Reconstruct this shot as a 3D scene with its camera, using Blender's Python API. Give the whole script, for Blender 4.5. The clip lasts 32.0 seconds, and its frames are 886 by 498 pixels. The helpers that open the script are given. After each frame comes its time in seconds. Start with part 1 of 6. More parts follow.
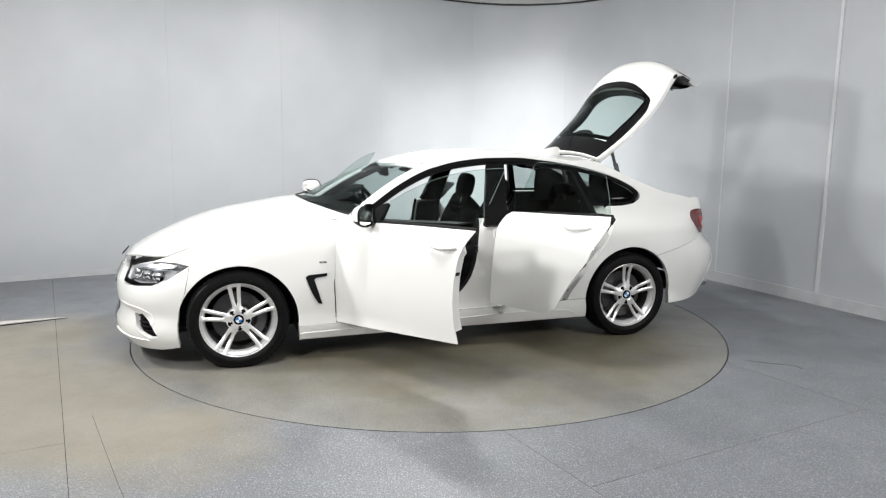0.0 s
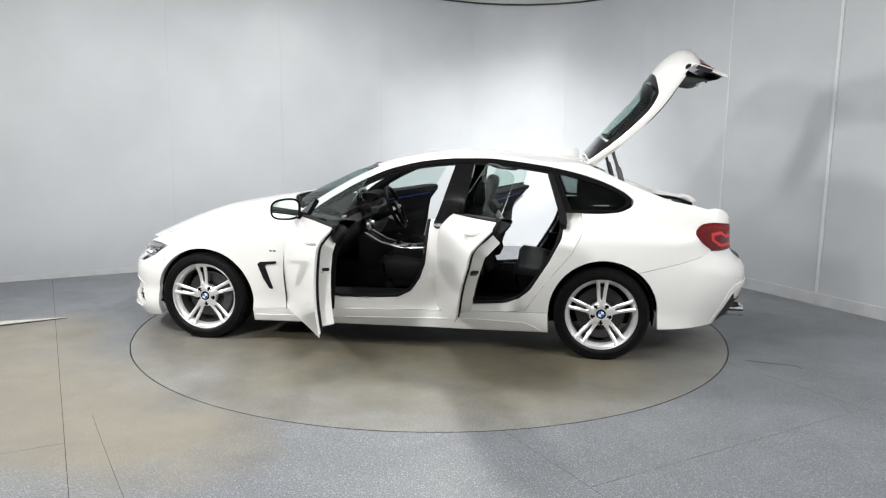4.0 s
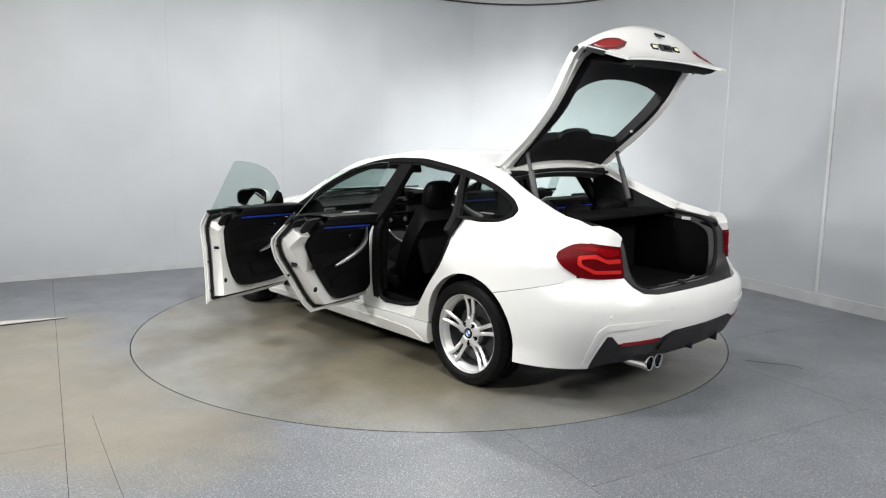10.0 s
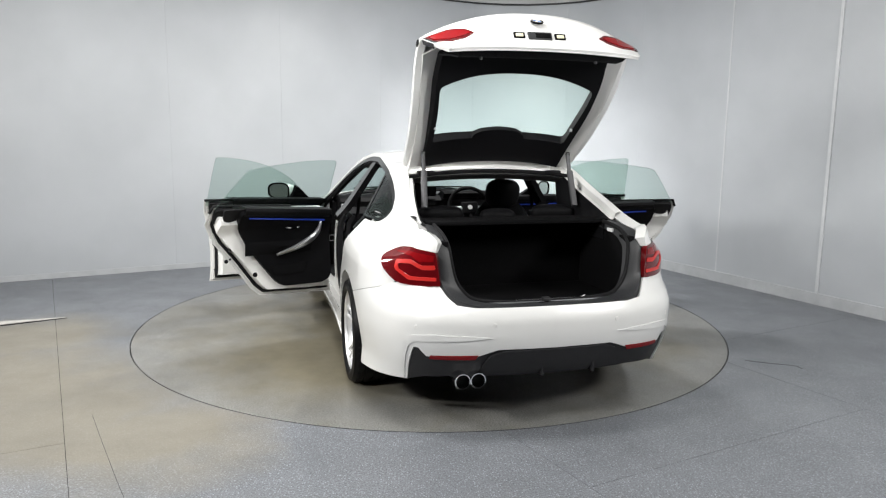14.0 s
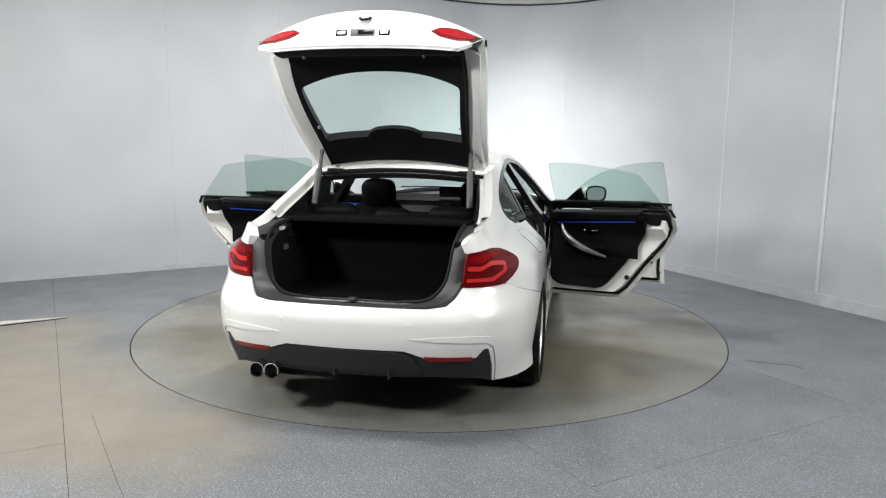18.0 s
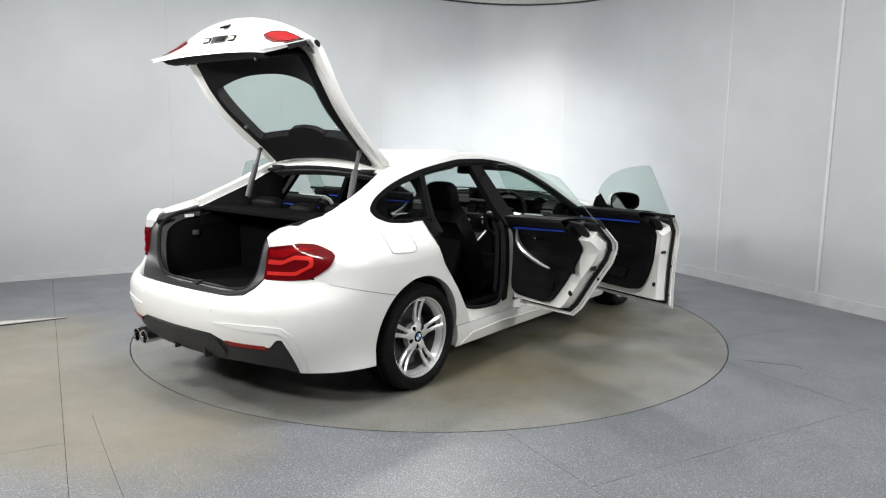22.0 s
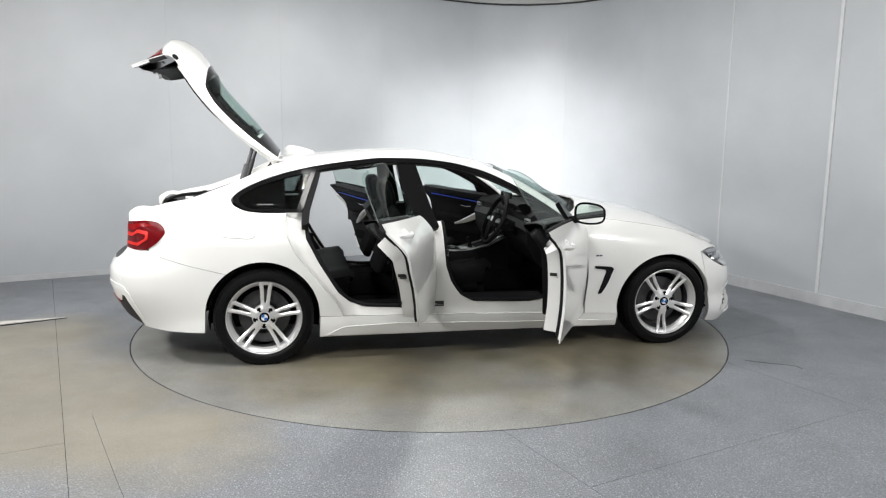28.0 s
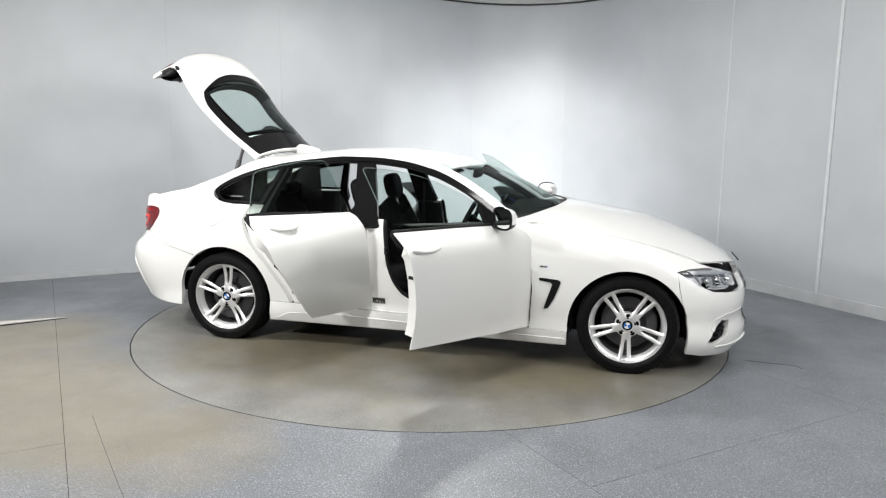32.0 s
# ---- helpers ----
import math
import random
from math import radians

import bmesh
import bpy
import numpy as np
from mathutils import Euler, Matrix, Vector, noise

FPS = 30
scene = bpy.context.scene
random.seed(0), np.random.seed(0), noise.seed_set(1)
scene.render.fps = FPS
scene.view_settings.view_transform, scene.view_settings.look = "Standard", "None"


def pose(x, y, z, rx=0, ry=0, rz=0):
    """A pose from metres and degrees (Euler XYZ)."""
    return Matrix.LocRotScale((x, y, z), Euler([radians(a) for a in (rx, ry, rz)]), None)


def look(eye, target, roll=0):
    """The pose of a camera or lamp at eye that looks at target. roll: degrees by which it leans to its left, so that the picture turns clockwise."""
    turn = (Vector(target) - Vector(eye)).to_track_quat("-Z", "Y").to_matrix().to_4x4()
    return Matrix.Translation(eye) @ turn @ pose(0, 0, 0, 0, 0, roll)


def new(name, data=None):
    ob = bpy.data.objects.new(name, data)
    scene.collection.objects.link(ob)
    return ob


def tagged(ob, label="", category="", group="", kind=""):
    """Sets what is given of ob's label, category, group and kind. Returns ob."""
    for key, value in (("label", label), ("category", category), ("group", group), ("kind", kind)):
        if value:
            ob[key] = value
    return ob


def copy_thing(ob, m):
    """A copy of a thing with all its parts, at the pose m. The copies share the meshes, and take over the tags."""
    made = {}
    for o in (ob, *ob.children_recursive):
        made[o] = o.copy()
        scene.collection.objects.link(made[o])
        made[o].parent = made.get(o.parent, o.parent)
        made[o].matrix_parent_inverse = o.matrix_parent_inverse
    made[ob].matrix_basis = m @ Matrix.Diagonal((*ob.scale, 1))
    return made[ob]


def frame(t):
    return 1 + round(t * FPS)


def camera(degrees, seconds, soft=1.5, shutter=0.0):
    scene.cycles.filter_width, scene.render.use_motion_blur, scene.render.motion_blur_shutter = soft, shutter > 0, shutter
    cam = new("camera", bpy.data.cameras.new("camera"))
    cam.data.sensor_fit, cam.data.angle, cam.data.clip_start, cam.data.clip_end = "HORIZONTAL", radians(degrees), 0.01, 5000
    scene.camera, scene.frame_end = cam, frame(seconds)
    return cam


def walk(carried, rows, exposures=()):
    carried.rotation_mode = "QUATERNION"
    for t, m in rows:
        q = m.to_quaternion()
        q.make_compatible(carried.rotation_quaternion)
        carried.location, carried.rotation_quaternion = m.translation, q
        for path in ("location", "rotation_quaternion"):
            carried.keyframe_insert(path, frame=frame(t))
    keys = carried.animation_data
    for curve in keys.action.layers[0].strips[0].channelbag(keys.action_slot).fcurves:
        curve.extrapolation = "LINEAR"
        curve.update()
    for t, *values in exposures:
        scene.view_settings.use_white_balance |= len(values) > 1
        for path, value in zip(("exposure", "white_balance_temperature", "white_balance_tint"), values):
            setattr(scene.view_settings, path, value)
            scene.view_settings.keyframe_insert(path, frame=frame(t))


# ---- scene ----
from mathutils import geometry

# Camera on a tripod; it never moves.
cam = camera(63.0, 32.0, soft=1.2)
FORWARD = Vector((math.sin(radians(0.883)) * math.cos(radians(9.077)), math.cos(radians(0.883)) * math.cos(radians(9.077)), -math.sin(radians(9.077))))
EYE = Vector((0.0, -5.696, 1.488))
HELD = look(EYE, EYE + FORWARD, 0.67)
walk(cam, [(0.0, HELD), (32.0, HELD)], exposures=[(0.0, -0.19), (32.0, -0.19)])

# World: a closed studio, so only a trace of light from outside.
world = bpy.data.worlds.new("world")
world.use_nodes = True
world.node_tree.nodes["Background"].inputs[0].default_value = (0.6, 0.65, 0.7, 1)
world.node_tree.nodes["Background"].inputs[1].default_value = 0.05
scene.world = world


def area_lamp(eye, target, width, height, watts, colour=(1, 0.985, 0.96), spread=180):
    lamp = bpy.data.lights.new("area_lamp", "AREA")
    lamp.shape, lamp.size, lamp.size_y, lamp.energy, lamp.color = "RECTANGLE", width, height, watts, colour
    lamp.spread = radians(spread)
    ob = new("area_lamp", lamp)
    ob.matrix_world = look(eye, target)
    return ob


# Studio lamps: a grid under the ceiling, softboxes beside the camera, one flood at the corner; two added fills, one
# ahead of the camera, one behind it.
area_lamp((0.0, 0.9, 3.08), (0.0, 0.9, 0), 0.3, 0.3, 104)
area_lamp((-0.5, -2.1, 3.08), (-0.5, -1.8, 0), 0.6, 0.5, 62)
area_lamp((-2.4, -4.05, 2.38), (0.6, 0.4, 0.6), 0.35, 0.35, 108)
area_lamp((-3.85, -1.35, 2.38), (1.0, 0.4, 0.6), 0.3, 0.3, 114)
area_lamp((3.6, -3.8, 2.6), (-0.6, 0.6, 0.6), 0.9, 0.7, 114)
# Added front fill to brighten the car's sides; no known lamp.
area_lamp((0.6, -3.9, 3.08), (0.0, 0.3, 0.6), 0.5, 0.4, 30)
area_lamp((0.4, 1.1, 3.0), (1.2, 4.0, 0.15), 0.9, 0.5, 45, spread=72)
# Added fill on the unseen rear wall, for mirrors and gloss.
area_lamp((0.4, -7.5, 3.08), (0.4, -9.2, 0.9), 1.2, 0.5, 70)


# ---- materials ----
def material(name, colour, rough=0.5, metal=0.0, coat=0.0, spec=0.5, noise_scale=0, noise_amount=0.0, bump=0.0, bump_scale=200, second=None, second_scale=3.0, rough_var=0.0):
    m = bpy.data.materials.new(name)
    m.use_nodes = True
    nt = m.node_tree
    b = nt.nodes["Principled BSDF"]
    b.inputs["Base Color"].default_value = (*colour, 1)
    b.inputs["Roughness"].default_value = rough
    b.inputs["Metallic"].default_value = metal
    b.inputs["Coat Weight"].default_value = coat
    b.inputs["Coat Roughness"].default_value = 0.04
    b.inputs["Specular IOR Level"].default_value = spec
    pos = nt.nodes.new("ShaderNodeTexCoord")
    last = None
    if second:
        n = nt.nodes.new("ShaderNodeTexNoise")
        n.inputs["Scale"].default_value, n.inputs["Detail"].default_value = second_scale, 5
        r = nt.nodes.new("ShaderNodeValToRGB")
        r.color_ramp.elements[0].position, r.color_ramp.elements[1].position = 0.35, 0.7
        r.color_ramp.elements[0].color, r.color_ramp.elements[1].color = (*colour, 1), (*second, 1)
        nt.links.new(pos.outputs["Object"], n.inputs["Vector"])
        nt.links.new(n.outputs["Fac"], r.inputs["Fac"])
        last = r.outputs["Color"]
    if noise_scale:
        n = nt.nodes.new("ShaderNodeTexNoise")
        n.inputs["Scale"].default_value, n.inputs["Detail"].default_value = noise_scale, 4
        nt.links.new(pos.outputs["Object"], n.inputs["Vector"])
        mix = nt.nodes.new("ShaderNodeMix")
        mix.data_type, mix.blend_type = "RGBA", "OVERLAY"
        mix.inputs["Factor"].default_value = noise_amount
        if last:
            nt.links.new(last, mix.inputs[6])
        else:
            mix.inputs[6].default_value = (*colour, 1)
        nt.links.new(n.outputs["Fac"], mix.inputs[7])
        last = mix.outputs[2]
        if rough_var:
            mr = nt.nodes.new("ShaderNodeMapRange")
            mr.inputs[3].default_value, mr.inputs[4].default_value = rough - rough_var, rough + rough_var
            nt.links.new(n.outputs["Fac"], mr.inputs[0])
            nt.links.new(mr.outputs[0], b.inputs["Roughness"])
    if last:
        nt.links.new(last, b.inputs["Base Color"])
    if bump:
        n = nt.nodes.new("ShaderNodeTexNoise")
        n.inputs["Scale"].default_value, n.inputs["Detail"].default_value = bump_scale, 3
        nt.links.new(pos.outputs["Object"], n.inputs["Vector"])
        bp = nt.nodes.new("ShaderNodeBump")
        bp.inputs["Strength"].default_value, bp.inputs["Distance"].default_value = bump, 0.002
        nt.links.new(n.outputs["Fac"], bp.inputs["Height"])
        nt.links.new(bp.outputs["Normal"], b.inputs["Normal"])
    return m


def pane_material(name, tint, gloss=1.0):
    """A thin pane: tinted clear glass with a Fresnel reflection."""
    m = bpy.data.materials.new(name)
    m.use_nodes = True
    nt = m.node_tree
    nt.nodes.remove(nt.nodes["Principled BSDF"])
    out = nt.nodes["Material Output"]
    clear, glossy, mix, facing, power, level = (nt.nodes.new("ShaderNode" + k) for k in ("BsdfTransparent", "BsdfGlossy", "MixShader", "LayerWeight", "Math", "MapRange"))
    clear.inputs[0].default_value = (*tint, 1)
    glossy.inputs["Roughness"].default_value = 0.02
    glossy.inputs[0].default_value = (1, 1, 1, 1)
    facing.inputs[0].default_value = 0.5
    power.operation, power.inputs[1].default_value = "POWER", 7.0
    level.inputs[3].default_value, level.inputs[4].default_value = 0.003 * gloss, 0.35 * gloss
    nt.links.new(facing.outputs["Facing"], power.inputs[0])
    nt.links.new(power.outputs[0], level.inputs[0])
    nt.links.new(level.outputs[0], mix.inputs[0])
    nt.links.new(clear.outputs[0], mix.inputs[1])
    nt.links.new(glossy.outputs[0], mix.inputs[2])
    nt.links.new(mix.outputs[0], out.inputs[0])
    return m


PAINT = material("white_paint", (0.70, 0.705, 0.695), 0.32, coat=1.0, noise_scale=900, noise_amount=0.02)
PAINT_IN = material("white_inner_paint", (0.71, 0.71, 0.695), 0.38, coat=0.3, noise_scale=60, noise_amount=0.05)
GLOSSBLACK = material("gloss_black", (0.005, 0.005, 0.0055), 0.07, spec=0.1)
BLACKPLASTIC = material("black_plastic", (0.0065, 0.0065, 0.0075), 0.55, spec=0.12, bump=0.25, bump_scale=900, noise_scale=40, noise_amount=0.2)
GREYPLASTIC = material("grey_plastic", (0.017, 0.018, 0.020), 0.5, bump=0.2, bump_scale=700, noise_scale=25, noise_amount=0.2)
RUBBER = material("rubber", (0.007, 0.007, 0.008), 0.75, spec=0.2, bump=0.3, bump_scale=500, noise_scale=30, noise_amount=0.25)
TYRE = material("tyre_rubber", (0.0045, 0.0045, 0.005), 0.45, spec=0.12, bump=0.3, bump_scale=260, noise_scale=18, noise_amount=0.3)
ALLOY = material("silver_alloy", (0.80, 0.805, 0.815), 0.36, metal=0.7, coat=0.4, noise_scale=300, noise_amount=0.05)
STEEL = material("brake_steel", (0.09, 0.09, 0.094), 0.5, metal=0.9, noise_scale=80, noise_amount=0.3)
CAST = material("cast_iron", (0.09, 0.09, 0.095), 0.6, metal=0.5, noise_scale=90, noise_amount=0.3)
CHARCOAL = material("charcoal_plastic", (0.018, 0.018, 0.020), 0.5, spec=0.3, bump=0.2, bump_scale=700, noise_scale=25, noise_amount=0.2)
LAMPGREY = material("lamp_silver", (0.66, 0.67, 0.69), 0.25, metal=0.35)
CHROME = material("chrome", (0.75, 0.76, 0.78), 0.08, metal=1.0)
SATIN = material("satin_silver", (0.55, 0.56, 0.58), 0.3, metal=0.9)
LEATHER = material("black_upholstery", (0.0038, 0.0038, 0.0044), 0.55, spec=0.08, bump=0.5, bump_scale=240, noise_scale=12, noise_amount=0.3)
CARPET = material("black_carpet", (0.005, 0.005, 0.0055), 0.95, spec=0.05, bump=0.9, bump_scale=420, noise_scale=70, noise_amount=0.4)
LINER = material("headliner_cloth", (0.03, 0.03, 0.031), 0.9, bump=0.4, bump_scale=500, noise_scale=40, noise_amount=0.2)
BLUE = material("blue_trim", (0.015, 0.05, 0.42), 0.35, coat=0.4)
ROUNDEL_BLUE = material("roundel_blue", (0.03, 0.16, 0.5), 0.25, coat=0.6)
ROUNDEL_WHITE = material("roundel_white", (0.8, 0.8, 0.8), 0.25, coat=0.6)
RED = material("red_lens", (0.19, 0.003, 0.005), 0.12, spec=0.25, coat=0.15, noise_scale=50, noise_amount=0.2)
REDDARK = material("dark_red_lens", (0.10, 0.003, 0.005), 0.08, spec=0.3, coat=0.4, noise_scale=40, noise_amount=0.2)
REDGLOW = material("bright_red_light_guide", (0.52, 0.016, 0.012), 0.35, coat=0.3)
MIRROR = material("mirror_silver", (0.85, 0.87, 0.87), 0.02, metal=1.0)
STICKER = material("sticker_black", (0.02, 0.02, 0.02), 0.4)
PRINT = material("printed_grey", (0.27, 0.27, 0.27), 0.6)
YELLOW = material("plate_lamp_lens", (0.75, 0.7, 0.5), 0.3)
GLASS = pane_material("side_glass", (0.83, 0.885, 0.865))
WINDSCREEN = pane_material("windscreen_glass", (0.70, 0.765, 0.755))
REARGLASS = pane_material("rear_glass", (0.83, 0.895, 0.875))
PRIVACY = pane_material("dark_side_glass", (0.63, 0.67, 0.665), 2.0)
GLASSEDGE = material("ground_glass_edge", (0.20, 0.255, 0.24), 0.25, coat=0.5)
LENS = pane_material("clear_lens", (0.975, 0.98, 0.985))


# ---- mesh tools ----
def pchip(points):
    """A smooth function through (x, y) points that never overshoots."""
    pts = sorted(points)
    xs, ys = [p[0] for p in pts], [p[1] for p in pts]
    h = [b - a for a, b in zip(xs, xs[1:])]
    d = [(b - a) / k for a, b, k in zip(ys, ys[1:], h)]
    m = [d[0]]
    for i in range(1, len(xs) - 1):
        m.append(0.0 if d[i - 1] * d[i] <= 0 else (h[i - 1] + h[i]) * 3 / ((2 * h[i] + h[i - 1]) / d[i - 1] + (h[i] + 2 * h[i - 1]) / d[i]))
    m.append(d[-1])

    def at(x):
        if x <= xs[0]:
            return ys[0]
        if x >= xs[-1]:
            return ys[-1]
        i = 0
        while xs[i + 1] < x:
            i += 1
        t = (x - xs[i]) / h[i]
        return (ys[i] * (1 + 2 * t) * (1 - t) ** 2 + m[i] * h[i] * t * (1 - t) ** 2 + ys[i + 1] * t * t * (3 - 2 * t) + m[i + 1] * h[i] * t * t * (t - 1))
    return at


def smooth(a, b, x):
    t = min(max((x - a) / (b - a), 0), 1)
    return t * t * (3 - 2 * t)


def finish(bm, angle=38):
    bmesh.ops.remove_doubles(bm, verts=bm.verts, dist=0.00005)
    bmesh.ops.recalc_face_normals(bm, faces=bm.faces)
    for f in bm.faces:
        f.smooth = True
    for e in bm.edges:
        if len(e.link_faces) == 2 and e.calc_face_angle(0) > radians(angle):
            e.smooth = False
    return bm


def part(name, bm, mat, parent=None, label="", angle=38, m=None, keep=False):
    """Links a bmesh as one mesh object under a thing or a part."""
    if m is not None:
        bmesh.ops.transform(bm, matrix=m, verts=bm.verts)
    if not keep:
        finish(bm, angle)
    me = bpy.data.meshes.new(name)
    bm.to_mesh(me)
    bm.free()
    for k in (mat if isinstance(mat, (list, tuple)) else [mat]):
        me.materials.append(k)
    ob = new(name, me)
    if parent:
        ob.parent = parent
    if label:
        tagged(ob, label)
    return ob


def box(x0, x1, y0, y1, z0, z1, bevel=0.0, seg=2, bm=None):
    own = bmesh.new()
    bmesh.ops.create_cube(own, size=1, matrix=Matrix.LocRotScale(((x0 + x1) / 2, (y0 + y1) / 2, (z0 + z1) / 2), None, (x1 - x0, y1 - y0, z1 - z0)))
    if bevel:
        bmesh.ops.bevel(own, geom=own.edges[:], offset=bevel, segments=seg, affect="EDGES", profile=0.6)
    return join(bm, own)


def join(bm, own):
    if bm is None:
        return own
    me = bpy.data.meshes.new("join")
    own.to_mesh(me)
    own.free()
    bm.from_mesh(me)
    bpy.data.meshes.remove(me)
    return bm


def moved(bm, m):
    bmesh.ops.transform(bm, matrix=m, verts=bm.verts)
    return bm


def both_sides(bm):
    """Adds the mirror image across the car's middle plane, and welds the two."""
    for v in bm.verts:
        if abs(v.co.y) < 0.004:
            v.co.y = 0
    bmesh.ops.delete(bm, geom=[f for f in bm.faces if all(v.co.y == 0 for v in f.verts)], context="FACES_ONLY")
    own = bm.copy()
    bmesh.ops.scale(own, vec=(1, -1, 1), verts=own.verts)
    bmesh.ops.reverse_faces(own, faces=own.faces)
    return join(bm, own)


def mirrored(bm, side):
    if side < 0:
        bmesh.ops.scale(bm, vec=(1, -1, 1), verts=bm.verts)
        bmesh.ops.reverse_faces(bm, faces=bm.faces)
    return bm


def pair(name, bm, mat, parent):
    """A part on the car's left and its twin on the right."""
    twin = mirrored(bm.copy(), -1)
    part(name, bm, mat, parent)
    part(name, twin, mat, parent)


def tube(points, radius, sides=8, closed=False, bm=None, flat=1.0):
    """A round bar along points; radius may be a list."""
    bm = bm or bmesh.new()
    pts = [Vector(p) for p in points]
    n = len(pts)
    rings = []
    side = None
    for i, p in enumerate(pts):
        a = pts[(i - 1) % n] if closed or i else p
        b = pts[(i + 1) % n] if closed or i < n - 1 else p
        d = (b - a).normalized()
        if side is None:
            side = d.orthogonal().normalized()
        side = (side - d * side.dot(d)).normalized()
        up = d.cross(side)
        r = radius[i] if isinstance(radius, (list, tuple)) else radius
        rings.append([bm.verts.new(p + r * (math.cos(k * math.tau / sides) * side + flat * math.sin(k * math.tau / sides) * up)) for k in range(sides)])
    for i in range(n if closed else n - 1):
        a, b = rings[i], rings[(i + 1) % n]
        for k in range(sides):
            bm.faces.new((a[k], a[(k + 1) % sides], b[(k + 1) % sides], b[k]))
    if not closed:
        bm.faces.new(rings[0][::-1])
        bm.faces.new(rings[-1])
    return bm


def lathe(profile, steps=48, bm=None):
    """Turns (radius, y) points about the y axis."""
    bm = bm or bmesh.new()
    rings = []
    for k in range(steps):
        a = k * math.tau / steps
        rings.append([bm.verts.new((r * math.cos(a), y, r * math.sin(a))) for r, y in profile])
    for k in range(steps):
        a, b = rings[k], rings[(k + 1) % steps]
        for i in range(len(profile) - 1):
            bm.faces.new((a[i], a[i + 1], b[i + 1], b[i]))
    return bm


def skin(rows, bm=None, thick=0.0, closed=False):
    """A sheet through rows of points; with thickness, a solid one."""
    bm = bm or bmesh.new()
    own = bmesh.new()
    grid = [[own.verts.new(p) for p in r] for r in rows]
    for a, b in zip(grid, grid[1:] + ([grid[0]] if closed else [])):
        for i in range(len(a) - 1):
            own.faces.new((a[i], a[i + 1], b[i + 1], b[i]))
    if thick:
        own.normal_update()
        thicken(own, thick)
    return join(bm, own)


def thicken(bm, thick):
    bmesh.ops.recalc_face_normals(bm, faces=bm.faces)
    bm.normal_update()
    edges = [e for e in bm.edges if len(e.link_faces) == 1]
    faces = bm.faces[:]
    twin = {v: bm.verts.new(v.co - v.normal * thick) for v in bm.verts[:]}
    for f in faces:
        bm.faces.new([twin[v] for v in reversed(f.verts)])
    for e in edges:
        a, b = e.verts
        bm.faces.new((a, b, twin[b], twin[a]))


def dense(poly, step):
    out = []
    for (a, b), (c, d) in zip(poly, poly[1:] + poly[:1]):
        n = max(1, round(math.hypot(c - a, d - b) / step))
        out += [(a + (c - a) * k / n, b + (d - b) * k / n) for k in range(n)]
    return out


def rounded(poly, radius, seg=4):
    """Rounds the corners of a polygon."""
    out = []
    n = len(poly)
    for i in range(n):
        p, a, b = (Vector(poly[k % n]) for k in (i, i - 1, i + 1))
        r = radius[i] if isinstance(radius, (list, tuple)) else radius
        r = min(r, (a - p).length * 0.45, (b - p).length * 0.45)
        if r < 1e-4:
            out.append(tuple(p))
            continue
        s, e = p + (a - p).normalized() * r, p + (b - p).normalized() * r
        for k in range(seg + 1):
            t = k / seg
            q = s * (1 - t) ** 2 + p * 2 * t * (1 - t) + e * t * t
            out.append((q.x, q.y))
    return out


def inside(p, poly):
    hit = False
    for (a, b), (c, d) in zip(poly, poly[1:] + poly[:1]):
        if (b > p[1]) != (d > p[1]) and p[0] < (c - a) * (p[1] - b) / (d - b) + a:
            hit = not hit
    return hit


def shrink(poly, by):
    """Moves a polygon's edge inwards."""
    pts = [Vector(p) for p in poly]
    n = len(pts)
    area = sum(a.x * b.y - b.x * a.y for a, b in zip(pts, pts[1:] + pts[:1]))
    out = []
    for i in range(n):
        a, p, b = pts[i - 1], pts[i], pts[(i + 1) % n]
        d1, d2 = (p - a).normalized(), (b - p).normalized()
        t = d1 + d2
        t = t.normalized() if t.length > 1e-6 else d1
        nrm = Vector((-t.y, t.x)) * (1 if area > 0 else -1)
        c = max(0.5, nrm.dot(Vector((-d1.y, d1.x)) * (1 if area > 0 else -1)))
        q = p + nrm * (by / c)
        out.append((q.x, q.y))
    return out


